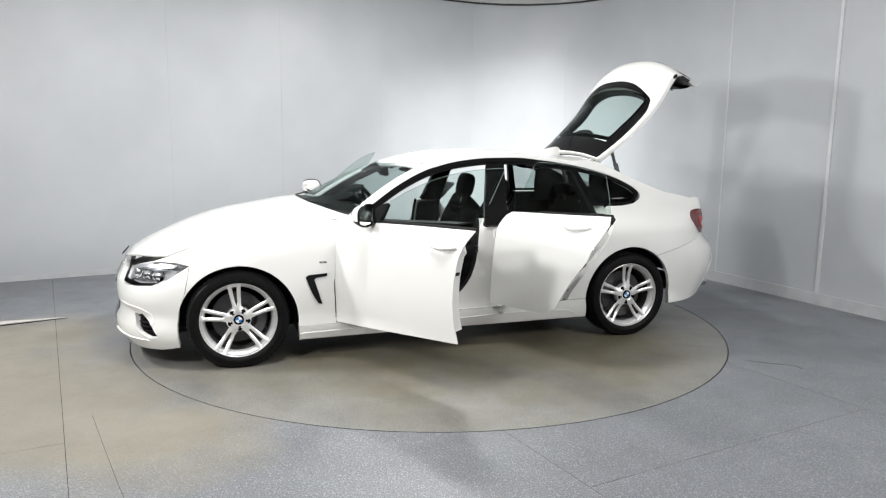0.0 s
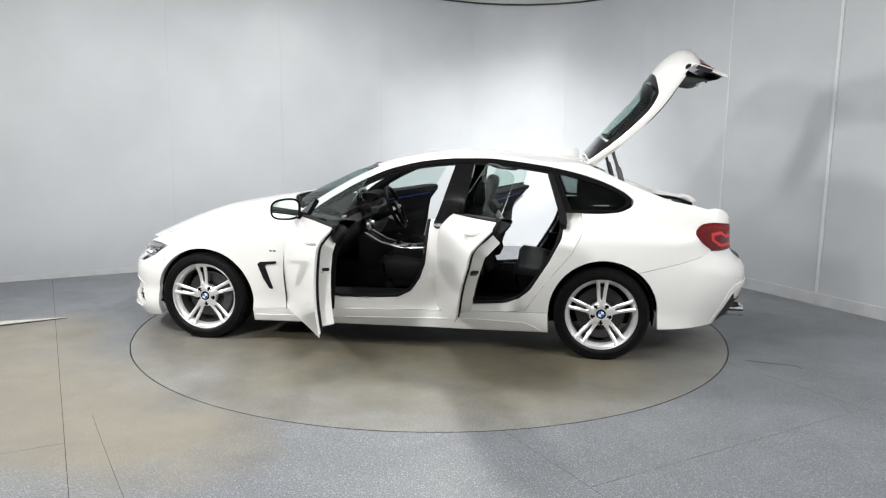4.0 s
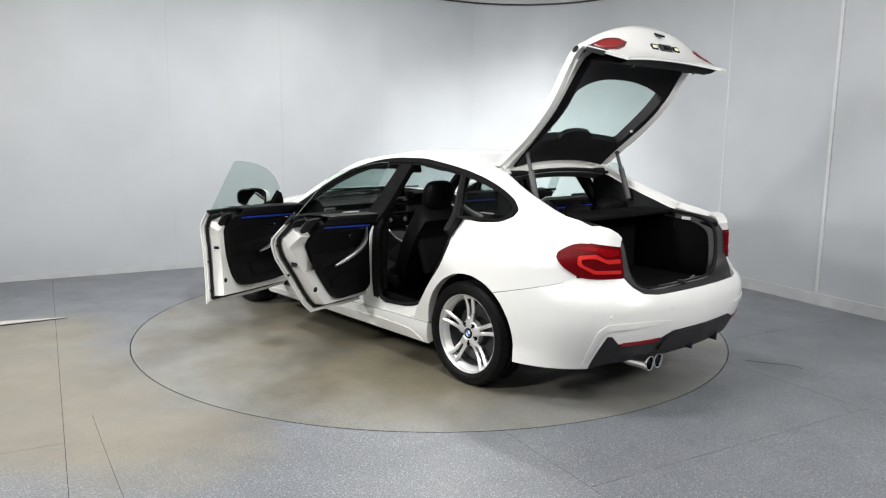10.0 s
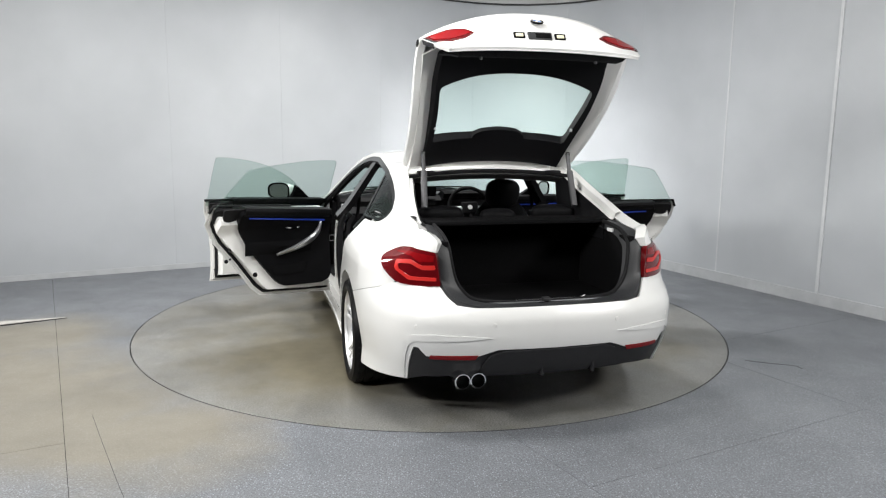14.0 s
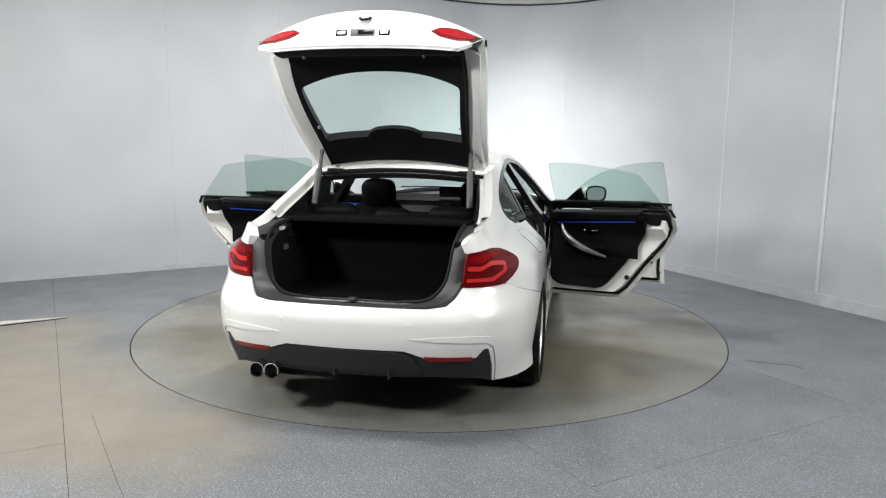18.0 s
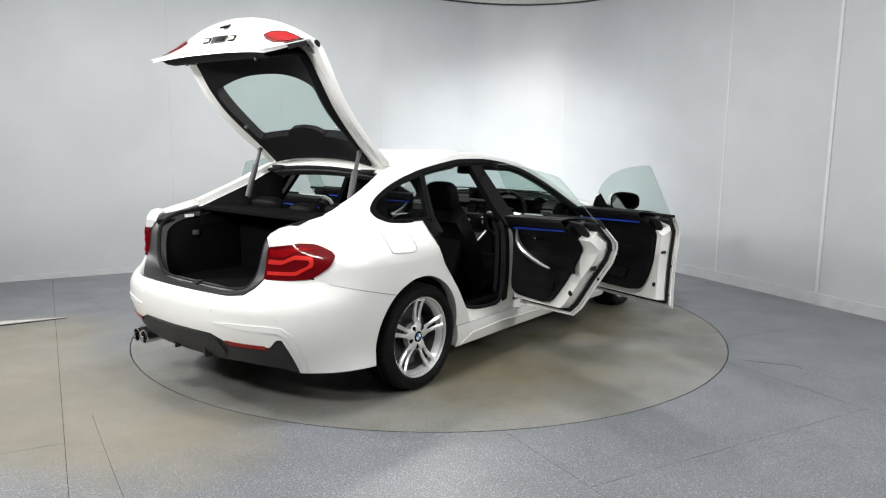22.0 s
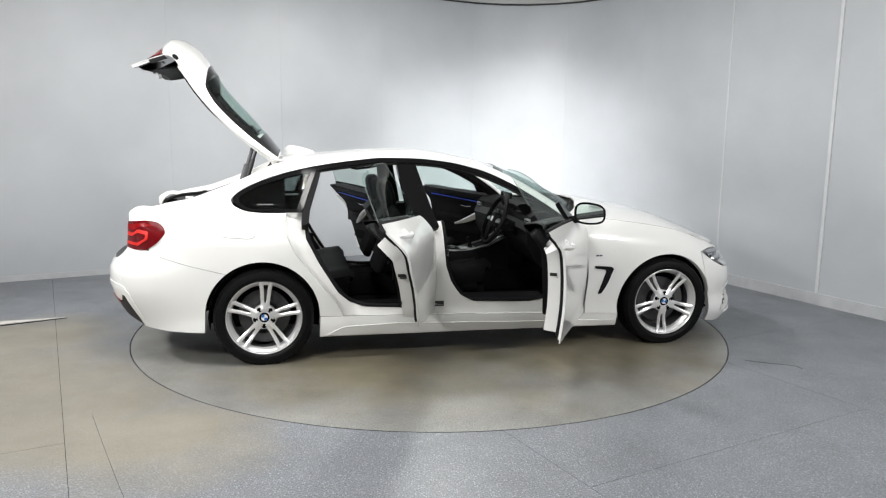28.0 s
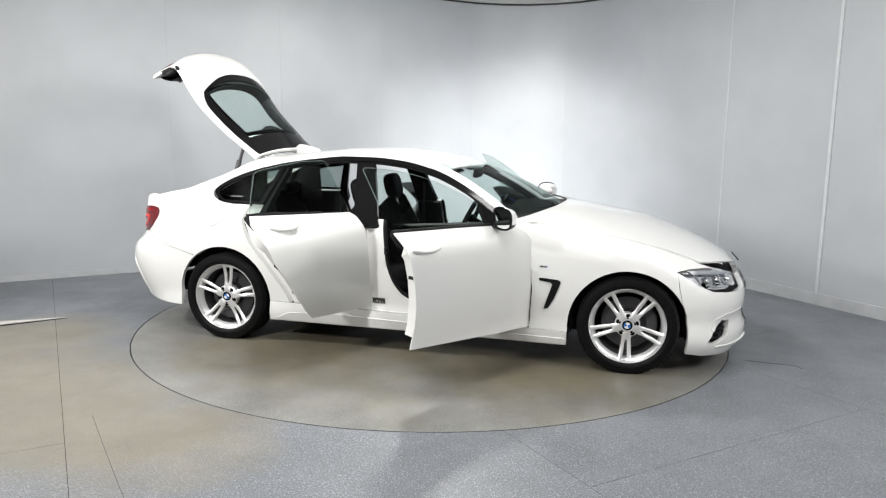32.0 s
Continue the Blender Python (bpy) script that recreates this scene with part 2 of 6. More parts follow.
def panel(poly, where, thick=0.004, step=0.05, holes=(), bm=None, outward=None):
    """A curved sheet: the outline poly (with holes) in two parameters, laid onto the surface where(a, b)."""
    loops = [dense(list(p), step) for p in (poly, *holes)]
    verts, edges = [], []
    for lp in loops:
        k = len(verts)
        verts += lp
        edges += [(k + i, k + (i + 1) % len(lp)) for i in range(len(lp))]
    xs, ys = [p[0] for p in loops[0]], [p[1] for p in loops[0]]
    x = min(xs) + step * 0.5
    while x < max(xs):
        y = min(ys) + step * 0.5
        while y < max(ys):
            if inside((x, y), loops[0]) and not any(inside((x, y), h) for h in loops[1:]):
                if min(min((x - a) ** 2 + (y - b) ** 2 for a, b in lp) for lp in loops) > (step * 0.45) ** 2:
                    verts.append((x, y))
            y += step
        x += step
    vs, _, faces, *_ = geometry.delaunay_2d_cdt([Vector(v) for v in verts], edges, [], 4 if holes else 1, 1e-6)
    own = bmesh.new()
    new_verts = [own.verts.new(where(v.x, v.y)) for v in vs]
    for f in faces:
        c = sum((vs[i] for i in f), Vector((0, 0))) / len(f)
        if inside(c, loops[0]) and not any(inside(c, h) for h in loops[1:]):
            try:
                own.faces.new([new_verts[i] for i in f])
            except ValueError:
                pass
    loose = [v for v in own.verts if not v.link_faces]
    bmesh.ops.delete(own, geom=loose, context="VERTS")
    bmesh.ops.recalc_face_normals(own, faces=own.faces)
    own.normal_update()
    if outward is not None:
        total = sum((f.normal * f.calc_area() for f in own.faces), Vector())
        if total.dot(outward) < 0:
            bmesh.ops.reverse_faces(own, faces=own.faces)
            own.normal_update()
    if thick:
        edges = [e for e in own.edges if len(e.link_faces) == 1]
        faces = own.faces[:]
        twin = {v: own.verts.new(v.co - v.normal * thick) for v in own.verts[:]}
        for f in faces:
            own.faces.new([twin[v] for v in reversed(f.verts)])
        for e in edges:
            a, b = e.verts
            own.faces.new((a, b, twin[b], twin[a]))
    return join(bm, own)


# ---- studio ----
def floor_material(name, base, fleck, stain_shade, stain_shade_amount, scale=1.0, strength=1.0, rough=0.42, spots=(), mottle=(0.86, 1.08)):
    """Flecked safety vinyl with worn, stained areas, which can also carry painted shade."""
    m = bpy.data.materials.new(name)
    m.use_nodes = True
    nt = m.node_tree
    b = nt.nodes["Principled BSDF"]
    pos = nt.nodes.new("ShaderNodeTexCoord")

    def noise_node(s, detail=4, rough_=0.55):
        n = nt.nodes.new("ShaderNodeTexNoise")
        n.inputs["Scale"].default_value, n.inputs["Detail"].default_value, n.inputs["Roughness"].default_value = s, detail, rough_
        nt.links.new(pos.outputs["Object"], n.inputs["Vector"])
        return n

    def ramp(src, a, b_, c0, c1):
        r = nt.nodes.new("ShaderNodeValToRGB")
        r.color_ramp.elements[0].position, r.color_ramp.elements[1].position = a, b_
        r.color_ramp.elements[0].color, r.color_ramp.elements[1].color = c0, c1
        nt.links.new(src, r.inputs["Fac"])
        return r

    def mix(fac, a, b_, blend="MIX"):
        n = nt.nodes.new("ShaderNodeMix")
        n.data_type, n.blend_type = "RGBA", blend
        for sock, val in ((n.inputs["Factor"], fac), (n.inputs[6], a), (n.inputs[7], b_)):
            if isinstance(val, (int, float)):
                sock.default_value = val
            elif isinstance(val, tuple):
                sock.default_value = val
            else:
                nt.links.new(val, sock)
        return n.outputs[2]

    grain = ramp(noise_node(115, 4, 0.75).outputs["Fac"], 0.36, 0.64, (*[c * 0.48 for c in base], 1), (*[c * 1.5 for c in base], 1))
    flecks = nt.nodes.new("ShaderNodeTexVoronoi")
    flecks.inputs["Scale"].default_value = 92
    nt.links.new(pos.outputs["Object"], flecks.inputs["Vector"])
    sparse = nt.nodes.new("ShaderNodeMath")
    sparse.operation = "GREATER_THAN"
    sparse.inputs[1].default_value = 0.5
    sep = nt.nodes.new("ShaderNodeSeparateColor")
    nt.links.new(flecks.outputs["Color"], sep.inputs[0])
    nt.links.new(sep.outputs[0], sparse.inputs[0])
    dot = ramp(flecks.outputs["Distance"], 0.12, 0.38, (1, 1, 1, 1), (0, 0, 0, 1))
    both = nt.nodes.new("ShaderNodeMath")
    both.operation = "MULTIPLY"
    nt.links.new(dot.outputs["Color"], both.inputs[0])
    nt.links.new(sparse.outputs[0], both.inputs[1])
    scaled = nt.nodes.new("ShaderNodeMath")
    scaled.operation = "MULTIPLY"
    scaled.inputs[1].default_value = strength
    nt.links.new(both.outputs[0], scaled.inputs[0])
    c = mix(scaled.outputs[0], grain.outputs["Color"], (*fleck, 1))
    # worn tan areas, and the disc's painted shade: round spots with ragged edges
    ragged = noise_node(1.3 * scale, 7, 0.62)
    cover = None
    for x, y, r in spots:
        dist = nt.nodes.new("ShaderNodeVectorMath")
        dist.operation = "DISTANCE"
        dist.inputs[1].default_value = (x, y, 0)
        nt.links.new(pos.outputs["Object"], dist.inputs[0])
        fall = nt.nodes.new("ShaderNodeMapRange")
        fall.inputs[1].default_value, fall.inputs[2].default_value, fall.inputs[3].default_value, fall.inputs[4].default_value = 0.15 * r, r, 0.62, 0.0
        nt.links.new(dist.outputs["Value"], fall.inputs[0])
        if cover is None:
            cover = fall.outputs[0]
        else:
            most = nt.nodes.new("ShaderNodeMath")
            most.operation = "MAXIMUM"
            nt.links.new(cover, most.inputs[0])
            nt.links.new(fall.outputs[0], most.inputs[1])
            cover = most.outputs[0]
    add = nt.nodes.new("ShaderNodeMath")
    add.operation = "MULTIPLY_ADD"
    add.inputs[1].default_value, add.inputs[2].default_value = 0.8, -0.08
    nt.links.new(ragged.outputs["Fac"], add.inputs[0])
    total = nt.nodes.new("ShaderNodeMath")
    nt.links.new(add.outputs[0], total.inputs[0])
    nt.links.new(cover, total.inputs[1])
    wear_shade = ramp(total.outputs[0], 0.42, 0.82, (0, 0, 0, 1), (stain_shade_amount,) * 3 + (1,))
    c = mix(wear_shade.outputs["Color"], c, (*stain_shade, 1))
    dirt = ramp(noise_node(3.0, 10, 0.75).outputs["Fac"], 0.3, 0.7, (mottle[0],) * 3 + (1,), (mottle[1],) * 3 + (1,))
    c = mix(1.0, c, dirt.outputs["Color"], "MULTIPLY")
    nt.links.new(c, b.inputs["Base Color"])
    rr = ramp(noise_node(2.2, 6).outputs["Fac"], 0.3, 0.7, (rough - 0.08,) * 3 + (1,), (rough + 0.12,) * 3 + (1,))
    nt.links.new(rr.outputs["Color"], b.inputs["Roughness"])
    bp = nt.nodes.new("ShaderNodeBump")
    bp.inputs["Strength"].default_value, bp.inputs["Distance"].default_value = 0.12, 0.002
    nt.links.new(noise_node(180, 3).outputs["Fac"], bp.inputs["Height"])
    nt.links.new(bp.outputs["Normal"], b.inputs["Normal"])
    return m


VINYL = floor_material("grey_flecked_vinyl", (0.148, 0.158, 0.174), (0.42, 0.45, 0.49), (0.205, 0.184, 0.138), 0.75, 1.0, 0.72, spots=((-2.5, -1.5, 1.2), (-1.9, -2.0, 1.1), (-2.9, -0.6, 0.9), (-1.4, -2.3, 0.9)))
# Disc stains mix real wear with painted shade under the car.
DISC = floor_material("worn_shaded_turntable_vinyl", (0.186, 0.186, 0.177), (0.36, 0.36, 0.35), (0.148, 0.131, 0.088), 0.9, 1.6, 0.6, rough=0.37, mottle=(0.74, 1.16), spots=((0.1, 0.1, 2.6), (-0.8, 0.9, 1.3), (0.9, -0.8, 1.4), (-0.6, -1.0, 1.2)))
# Near-black standing in for shade in gaps, slots and pipes; also the scratch.
GAP = material("dark_gap", (0.008, 0.008, 0.008), 0.9)
WALLPAINT = material("pale_grey_wall_paint", (0.43, 0.452, 0.475), 0.42, noise_scale=1.6, noise_amount=0.12, bump=0.08, bump_scale=90)
SKIRT = material("grey_skirting", (0.43, 0.445, 0.46), 0.4, noise_scale=9, noise_amount=0.2)
CEILING = material("white_ceiling_paint", (0.72, 0.71, 0.70), 0.7, noise_scale=3, noise_amount=0.1)
STRIP = material("white_joint_strip", (0.54, 0.555, 0.57), 0.4, noise_scale=20, noise_amount=0.1)
PLY = material("worn_ply", (0.42, 0.41, 0.39), 0.7, noise_scale=14, noise_amount=0.3)

TABLE_R = 2.2435
E1, E2 = Vector((0.469, -0.883, 0)), Vector((0.883, 0.469, 0))
SEAMS = (-6.6, -4.64, -2.672, -0.712, 1.25, 3.21, 5.2)
CUTS = {-6.6: 0.4, -4.64: 1.29, -2.672: None, -0.712: 2.805, 1.25: 1.5, 3.21: None}


def on_floor(a, b, z=0.0):
    return E1 * a + E2 * b + Vector((0, 0, z))


# Near-black base puts the shade of seams and ring gap into colour.
base = box(-11, 11, -11, 8, -0.06, -0.02)
floor = tagged(part("floor", base, GAP), "near-black base under the grey vinyl sheets, for dark seams", "floor", kind="structure")


def sheet(a0, a1, b0, b1, g=0.0012):
    """One sheet of vinyl, cut round the turntable."""
    bm = bmesh.new()
    poly = [on_floor(a, b).to_2d() for a, b in ((a0 + g, b0 + g), (a1 - g, b0 + g), (a1 - g, b1 - g), (a0 + g, b1 - g))]
    n = 160
    ring = [Vector(((TABLE_R + 0.004) * math.cos(k * math.tau / n), (TABLE_R + 0.004) * math.sin(k * math.tau / n))) for k in range(n)]
    verts = poly + ring
    edges = [(0, 1), (1, 2), (2, 3), (3, 0)] + [(4 + k, 4 + (k + 1) % n) for k in range(n)]
    vs, _, faces, *_ = geometry.delaunay_2d_cdt(verts, edges, [], 0, 1e-6)
    pl = [tuple(p) for p in poly]
    made = [bm.verts.new((v.x, v.y, 0)) for v in vs]
    for f in faces:
        c = sum((vs[i] for i in f), Vector((0, 0))) / len(f)
        if inside(c, pl) and c.length > TABLE_R + 0.003:
            bm.faces.new([made[i] for i in f])
    bmesh.ops.delete(bm, geom=[v for v in bm.verts if not v.link_faces], context="VERTS")
    if not bm.faces:
        bm.free()
        return None
    bmesh.ops.recalc_face_normals(bm, faces=bm.faces)
    if sum(f.normal.z for f in bm.faces) < 0:
        bmesh.ops.reverse_faces(bm, faces=bm.faces)
    bm.normal_update()
    edges = [e for e in bm.edges if len(e.link_faces) == 1]
    low = {}
    for e in edges:
        for v in e.verts:
            if v not in low:
                low[v] = bm.verts.new(v.co - Vector((0, 0, 0.018)))
    for e in edges:
        a, b = e.verts
        bm.faces.new((a, b, low[b], low[a]))
    return bm


for b0, b1 in zip(SEAMS, SEAMS[1:]):
    cut = CUTS.get(b0)
    spans = [(-7, 11)] if cut is None else [(-7, cut), (cut, 11)]
    for a0, a1 in spans:
        bm = sheet(a0, a1, b0, b1)
        if bm:
            part("vinyl_sheet", bm, VINYL, floor, angle=60)

# Turntable: a steel-edged disc flush with the floor.
table = tagged(new("turntable"), "round flush turntable with worn grey vinyl top", "turntable")
prof = [(0.0, 0.0), (0.8, 0.0), (1.6, 0.0), (TABLE_R - 0.006, 0.0), (TABLE_R - 0.004, -0.002), (TABLE_R - 0.004, -0.018), (0.0, -0.018)]
bm = bmesh.new()
rings = []
for k in range(160):
    a = k * math.tau / 160
    rings.append([bm.verts.new((r * math.cos(a), r * math.sin(a), z)) for r, z in prof])
for k in range(160):
    a, b = rings[k], rings[(k + 1) % 160]
    for i in range(len(prof) - 1):
        bm.faces.new((a[i], a[i + 1], b[i + 1], b[i]))
bmesh.ops.dissolve_degenerate(bm, dist=1e-5, edges=bm.edges)
part("disc", bm, DISC, table)

# Walls: two straight runs joined by a rounded corner, in upright boards.
LEFT_DIR, RIGHT_DIR = Vector((0.8796, 0.4758, 0)), Vector((0.4454, -0.8953, 0))
CORNER, R_CORNER = Vector((1.589, 4.433, 0)), 1.32
half = (math.pi - LEFT_DIR.angle(-RIGHT_DIR)) / 2
tan_len = R_CORNER * math.tan(half)
T0, T1 = CORNER - LEFT_DIR * tan_len, CORNER + RIGHT_DIR * tan_len
CEN = T0 + Vector((LEFT_DIR.y, -LEFT_DIR.x, 0)) * R_CORNER
ARC = R_CORNER * 2 * half


def wall_at(s):
    """The wall's foot, s metres along it from where the corner begins, and the way into the room."""
    if s <= 0:
        return T0 + LEFT_DIR * s, Vector((LEFT_DIR.y, -LEFT_DIR.x, 0))
    if s >= ARC:
        return T1 + RIGHT_DIR * (s - ARC), Vector((RIGHT_DIR.y, -RIGHT_DIR.x, 0))
    a = math.atan2((T0 - CEN).y, (T0 - CEN).x) - s / R_CORNER
    d = Vector((math.cos(a), math.sin(a), 0))
    return CEN + d * R_CORNER, -d


def wall_strip(s0, s1, z0, z1, back, front, n=None):
    """A solid strip along the wall between two depths (into the room is positive)."""
    n = n or (12 if s1 > 0 and s0 < ARC else 2)
    rows = []
    for k in range(n + 1):
        p, d = wall_at(s0 + (s1 - s0) * k / n)
        rows.append([p + d * back + Vector((0, 0, z0)), p + d * front + Vector((0, 0, z0)), p + d * front + Vector((0, 0, z1)), p + d * back + Vector((0, 0, z1)), p + d * back + Vector((0, 0, z0))])
    bm = skin(rows)
    for r in (rows[0], rows[-1]):
        bm.faces.new([bm.verts.new(p) for p in r[:4]])
    return bm


def along(x, y):
    """How far along the wall the foot nearest to (x, y) lies."""
    return min((k * 0.01 for k in range(-900, 1400)), key=lambda s: (wall_at(s)[0].to_2d() - Vector((x, y))).length)


walls = tagged(part("wall_north", wall_strip(-8.5, 12.5, -0.02, 3.2, -0.12, -0.02, 60), WALLPAINT), "pale grey studio wall with rounded corner", "wall", kind="structure")
JOINTS = [-8.5, -7.3, -6.1, -4.9, -3.7, -2.5, -1.28, 0.02, 1.25, 2.46, 3.72, 4.94, 6.16, 7.4, 8.6, 9.8, 11.0, 12.3]
S1, S2 = along(2.96, 1.68), along(3.465, 0.63)
JOINTS = [s - 3.72 + S1 if s <= 3.72 else s - 4.94 + S2 for s in JOINTS]
for s0, s1 in zip(JOINTS, JOINTS[1:]):
    part("wall_panel", wall_strip(s0 + 0.0005, s1 - 0.0005, 0.0, 3.15, -0.02, 0.0), WALLPAINT, walls, angle=60)
for s, w, d in ((S1, 0.016, 0.005), (S2, 0.03, 0.012), (S2 + 1.22, 0.03, 0.012)):
    part("joint_strip", wall_strip(s - w / 2, s + w / 2, 0.1, 3.14, 0.0, d, 2), STRIP, walls, angle=60)
skirts = tagged(part("baseboard", wall_strip(-8.5, ARC + 0.6, 0.0, 0.055, 0.0, 0.010, 40), SKIRT), "grey skirting along the wall", "skirting", kind="structure")
for s0, s1 in ((ARC + 0.602, S2 + 0.62), (S2 + 0.622, S2 + 3.0), (S2 + 3.002, 12.3)):
    part("skirting_board", wall_strip(s0, s1, 0.0, 0.105, 0.0, 0.016, 2), SKIRT, skirts)
part("wall_strip", wall_strip(-8.5, 12.3, 3.115, 3.135, 0.0, 0.012, 60), GREYPLASTIC, walls)

# Unseen closing walls, in white ceiling paint to bounce light back.
closing = bmesh.new()
a, b = wall_at(-8.5)[0], wall_at(12.3)[0]
for p, q in ((a, Vector((-9, -9.2, 0))), (Vector((-9, -9.2, 0)), Vector((b.x + 0.1, -9.2, 0))), (Vector((b.x + 0.1, -9.2, 0)), b)):
    d = (q - p).normalized()
    nrm = Vector((-d.y, d.x, 0)) * 0.1
    lo, hi = [p, q, q - nrm, p - nrm], []
    vs = [closing.verts.new(v) for v in lo] + [closing.verts.new(v + Vector((0, 0, 3.2))) for v in lo]
    for f in ((0, 1, 2, 3), (4, 5, 6, 7), (0, 1, 5, 4), (1, 2, 6, 5), (2, 3, 7, 6), (3, 0, 4, 7)):
        closing.faces.new([vs[i] for i in f])
tagged(part("unseen_wall_south", closing, CEILING), "plain unseen studio walls, white to bounce light", "wall", kind="structure")
tagged(part("ceiling", box(-11, 11, -11, 8, 3.135, 3.25), CEILING), "plain white studio ceiling", "ceiling", kind="structure")

# A thin worn board lying on the floor, its point towards the turntable.
tip, far_a, far_b = Vector((-2.905, -0.055, 0.0)), Vector((-4.6, -0.72, 0.0)), Vector((-4.6, -1.2, 0.0))
ramp = tagged(new("floor_ramp"), "thin worn grey ramp on the floor, dark slab below for shade", "ramp")
# Dark lower slab stands in for the shade under the board's edge.
for name, mat, low, high in (("shade_edge", RUBBER, (0.0, 0.0, 0.0), (0.005, 0.026, 0.026)), ("top_board", PLY, (0.005, 0.026, 0.026), (0.010, 0.036, 0.036))):
    slab = bmesh.new()
    a, b = ([slab.verts.new(p + Vector((0, 0, h))) for p, h in zip((tip, far_a, far_b), hs)] for hs in (low, high))
    slab.faces.new(a)
    slab.faces.new(b)
    for k in range(3):
        slab.faces.new((a[k], a[(k + 1) % 3], b[(k + 1) % 3], b[k]))
    part(name, slab, mat, ramp)

part("floor_scratch", tube([(2.12, -1.03, 0.0002), (2.25, -1.085, 0.0002), (2.41, -1.14, 0.0002), (2.42, -1.2, 0.0002)], 0.002, 4, flat=0.4), GAP, floor)
part("patch_seam", tube([(-1.78, -2.05, 0.0002), (-1.6, -2.35, 0.0002), (-1.35, -2.76, 0.0002), (-1.2, -3.0, 0.0002)], 0.0014, 4, flat=0.4), GREYPLASTIC, floor)
for k in range(24):
    a = k * math.tau / 24
    part("edge_trim", tube([((TABLE_R - 0.003) * math.cos(a + j * math.tau / 24 / 8), (TABLE_R - 0.003) * math.sin(a + j * math.tau / 24 / 8), -0.001) for j in range(9)], 0.0018, 4), CAST, table)


# ---- car: x forward, y to its left, z up, from the middle of its wheelbase ----
SPIN_AT = Vector((0.1229, -0.0583, 0.0))
car = tagged(new("car"), "white four-door hatchback coupe with open doors and raised tailgate", "car")
HIP = pose(*SPIN_AT)

PLAN = [(2.200, 0.0), (2.192, 0.2), (2.165, 0.4), (2.105, 0.59), (1.995, 0.757), (1.82, 0.864), (1.58, 0.902), (1.40, 0.907), (1.0, 0.905), (0.5, 0.897), (0.0, 0.893), (-0.5, 0.898),
        (-1.0, 0.908), (-1.4, 0.913), (-1.75, 0.898), (-2.0, 0.858), (-2.21, 0.765), (-2.345, 0.615), (-2.412, 0.42), (-2.44, 0.2), (-2.45, 0.0)]
ARCLEN = [0.0]
for p, q in zip(PLAN, PLAN[1:]):
    ARCLEN.append(ARCLEN[-1] - math.dist(p, q))
SHIFT = 1.0 - ARCLEN[8]
US = [a + SHIFT for a in ARCLEN]
PX, PY = pchip([(u, p[0]) for u, p in zip(US, PLAN)]), pchip([(u, p[1]) for u, p in zip(US, PLAN)])
U_FRONT, U_REAR = US[0], US[-1]
UOFX = pchip([(p[0], u) for u, p in zip(US, PLAN)])

ZTOP = pchip([(0.55, 0.955), (0.7, 0.94), (1.0, 0.905), (1.4, 0.845), (1.6, 0.795), (1.8, 0.725), (2.0, 0.665), (2.2, 0.635), (2.4, 0.615), (2.9, 0.60)])
SIDE_IN = pchip([(0.12, 0.05), (0.16, 0.03), (0.24, 0.012), (0.30, 0.022), (0.40, 0.012), (0.52, 0.002), (0.62, 0.0), (0.76, 0.004), (0.86, 0.014), (0.92, 0.035), (1.0, 0.075), (1.4, 0.3)])
FRONT_IN = pchip([(0.1, 0.06), (0.15, 0.035), (0.2, 0.0), (0.27, 0.0), (0.34, 0.03), (0.42, 0.012), (0.5, 0.02), (0.56, 0.045), (0.62, 0.085), (0.7, 0.14), (0.8, 0.3)])
REAR_IN = pchip([(0.2, 0.13), (0.27, 0.09), (0.34, 0.05), (0.44, 0.012), (0.5, 0.0), (0.58, 0.0), (0.64, 0.025), (0.68, 0.065), (0.75, 0.10), (0.85, 0.105), (0.95, 0.105), (1.05, 0.12)])
LEAN_IN = pchip([(-3.4, 0.1), (-2.6, 0.12), (-2.3, 0.17), (-2.0, 0.182), (-1.57, 0.165), (-1.2, 0.125), (-0.8, 0.10), (-0.3, 0.092), (0.0, 0.09), (0.6, 0.095), (0.8, 0.1)])


def inset(u, z):
    d = SIDE_IN(z)
    f = smooth(1.45, 2.2, u)
    r = smooth(-1.75, -2.45, u)
    d = d * (1 - f - r) + FRONT_IN(z) * f + REAR_IN(z) * r
    if u < 0.8:
        lean = LEAN_IN(u) + 0.64 * (z - 0.95)
        w = smooth(0.80, 0.99, z) * (1 - smooth(-2.05, -2.42, u) * 0.85)
        d = d * (1 - w) + lean * w
    else:
        t = max(0.0, 1 - (ZTOP(u) - z) / 0.17)
        d += 0.085 * t * t * (1 - f)
    return d


def body(u, z, lift=0.0):
    """The body's left side and ends: u runs along the side, z up."""
    h = 0.01
    t = Vector((PX(u + h) - PX(u - h), PY(u + h) - PY(u - h), 0))
    n = Vector((t.y, -t.x, 0)).normalized() * -1
    if u > U_FRONT - 0.012:
        n = Vector((1, 0, 0))
    d = inset(u, z) - lift
    p = Vector((PX(u), PY(u), 0)) - n * d
    p.y = max(p.y, 0.0)
    p.z = z
    return p


def at_lift(lift):
    return lambda u, z: body(u, z, lift)


def half_panel(name, poly, parent, mat, side, thick=0.004, step=0.05, lift=0.0, holes=(), label="", m=None, angle=38):
    bm = mirrored(panel(poly, at_lift(lift), thick, step, holes, outward=Vector((0, 1, 0))), side)
    return part(name, bm, mat, parent, label, angle, m)


def arch(cx, cz, rx, rz, a0, a1, n=22):
    return [(cx + rx * math.cos(radians(a0 + (a1 - a0) * k / n)), cz + rz * math.sin(radians(a0 + (a1 - a0) * k / n))) for k in range(n + 1)]


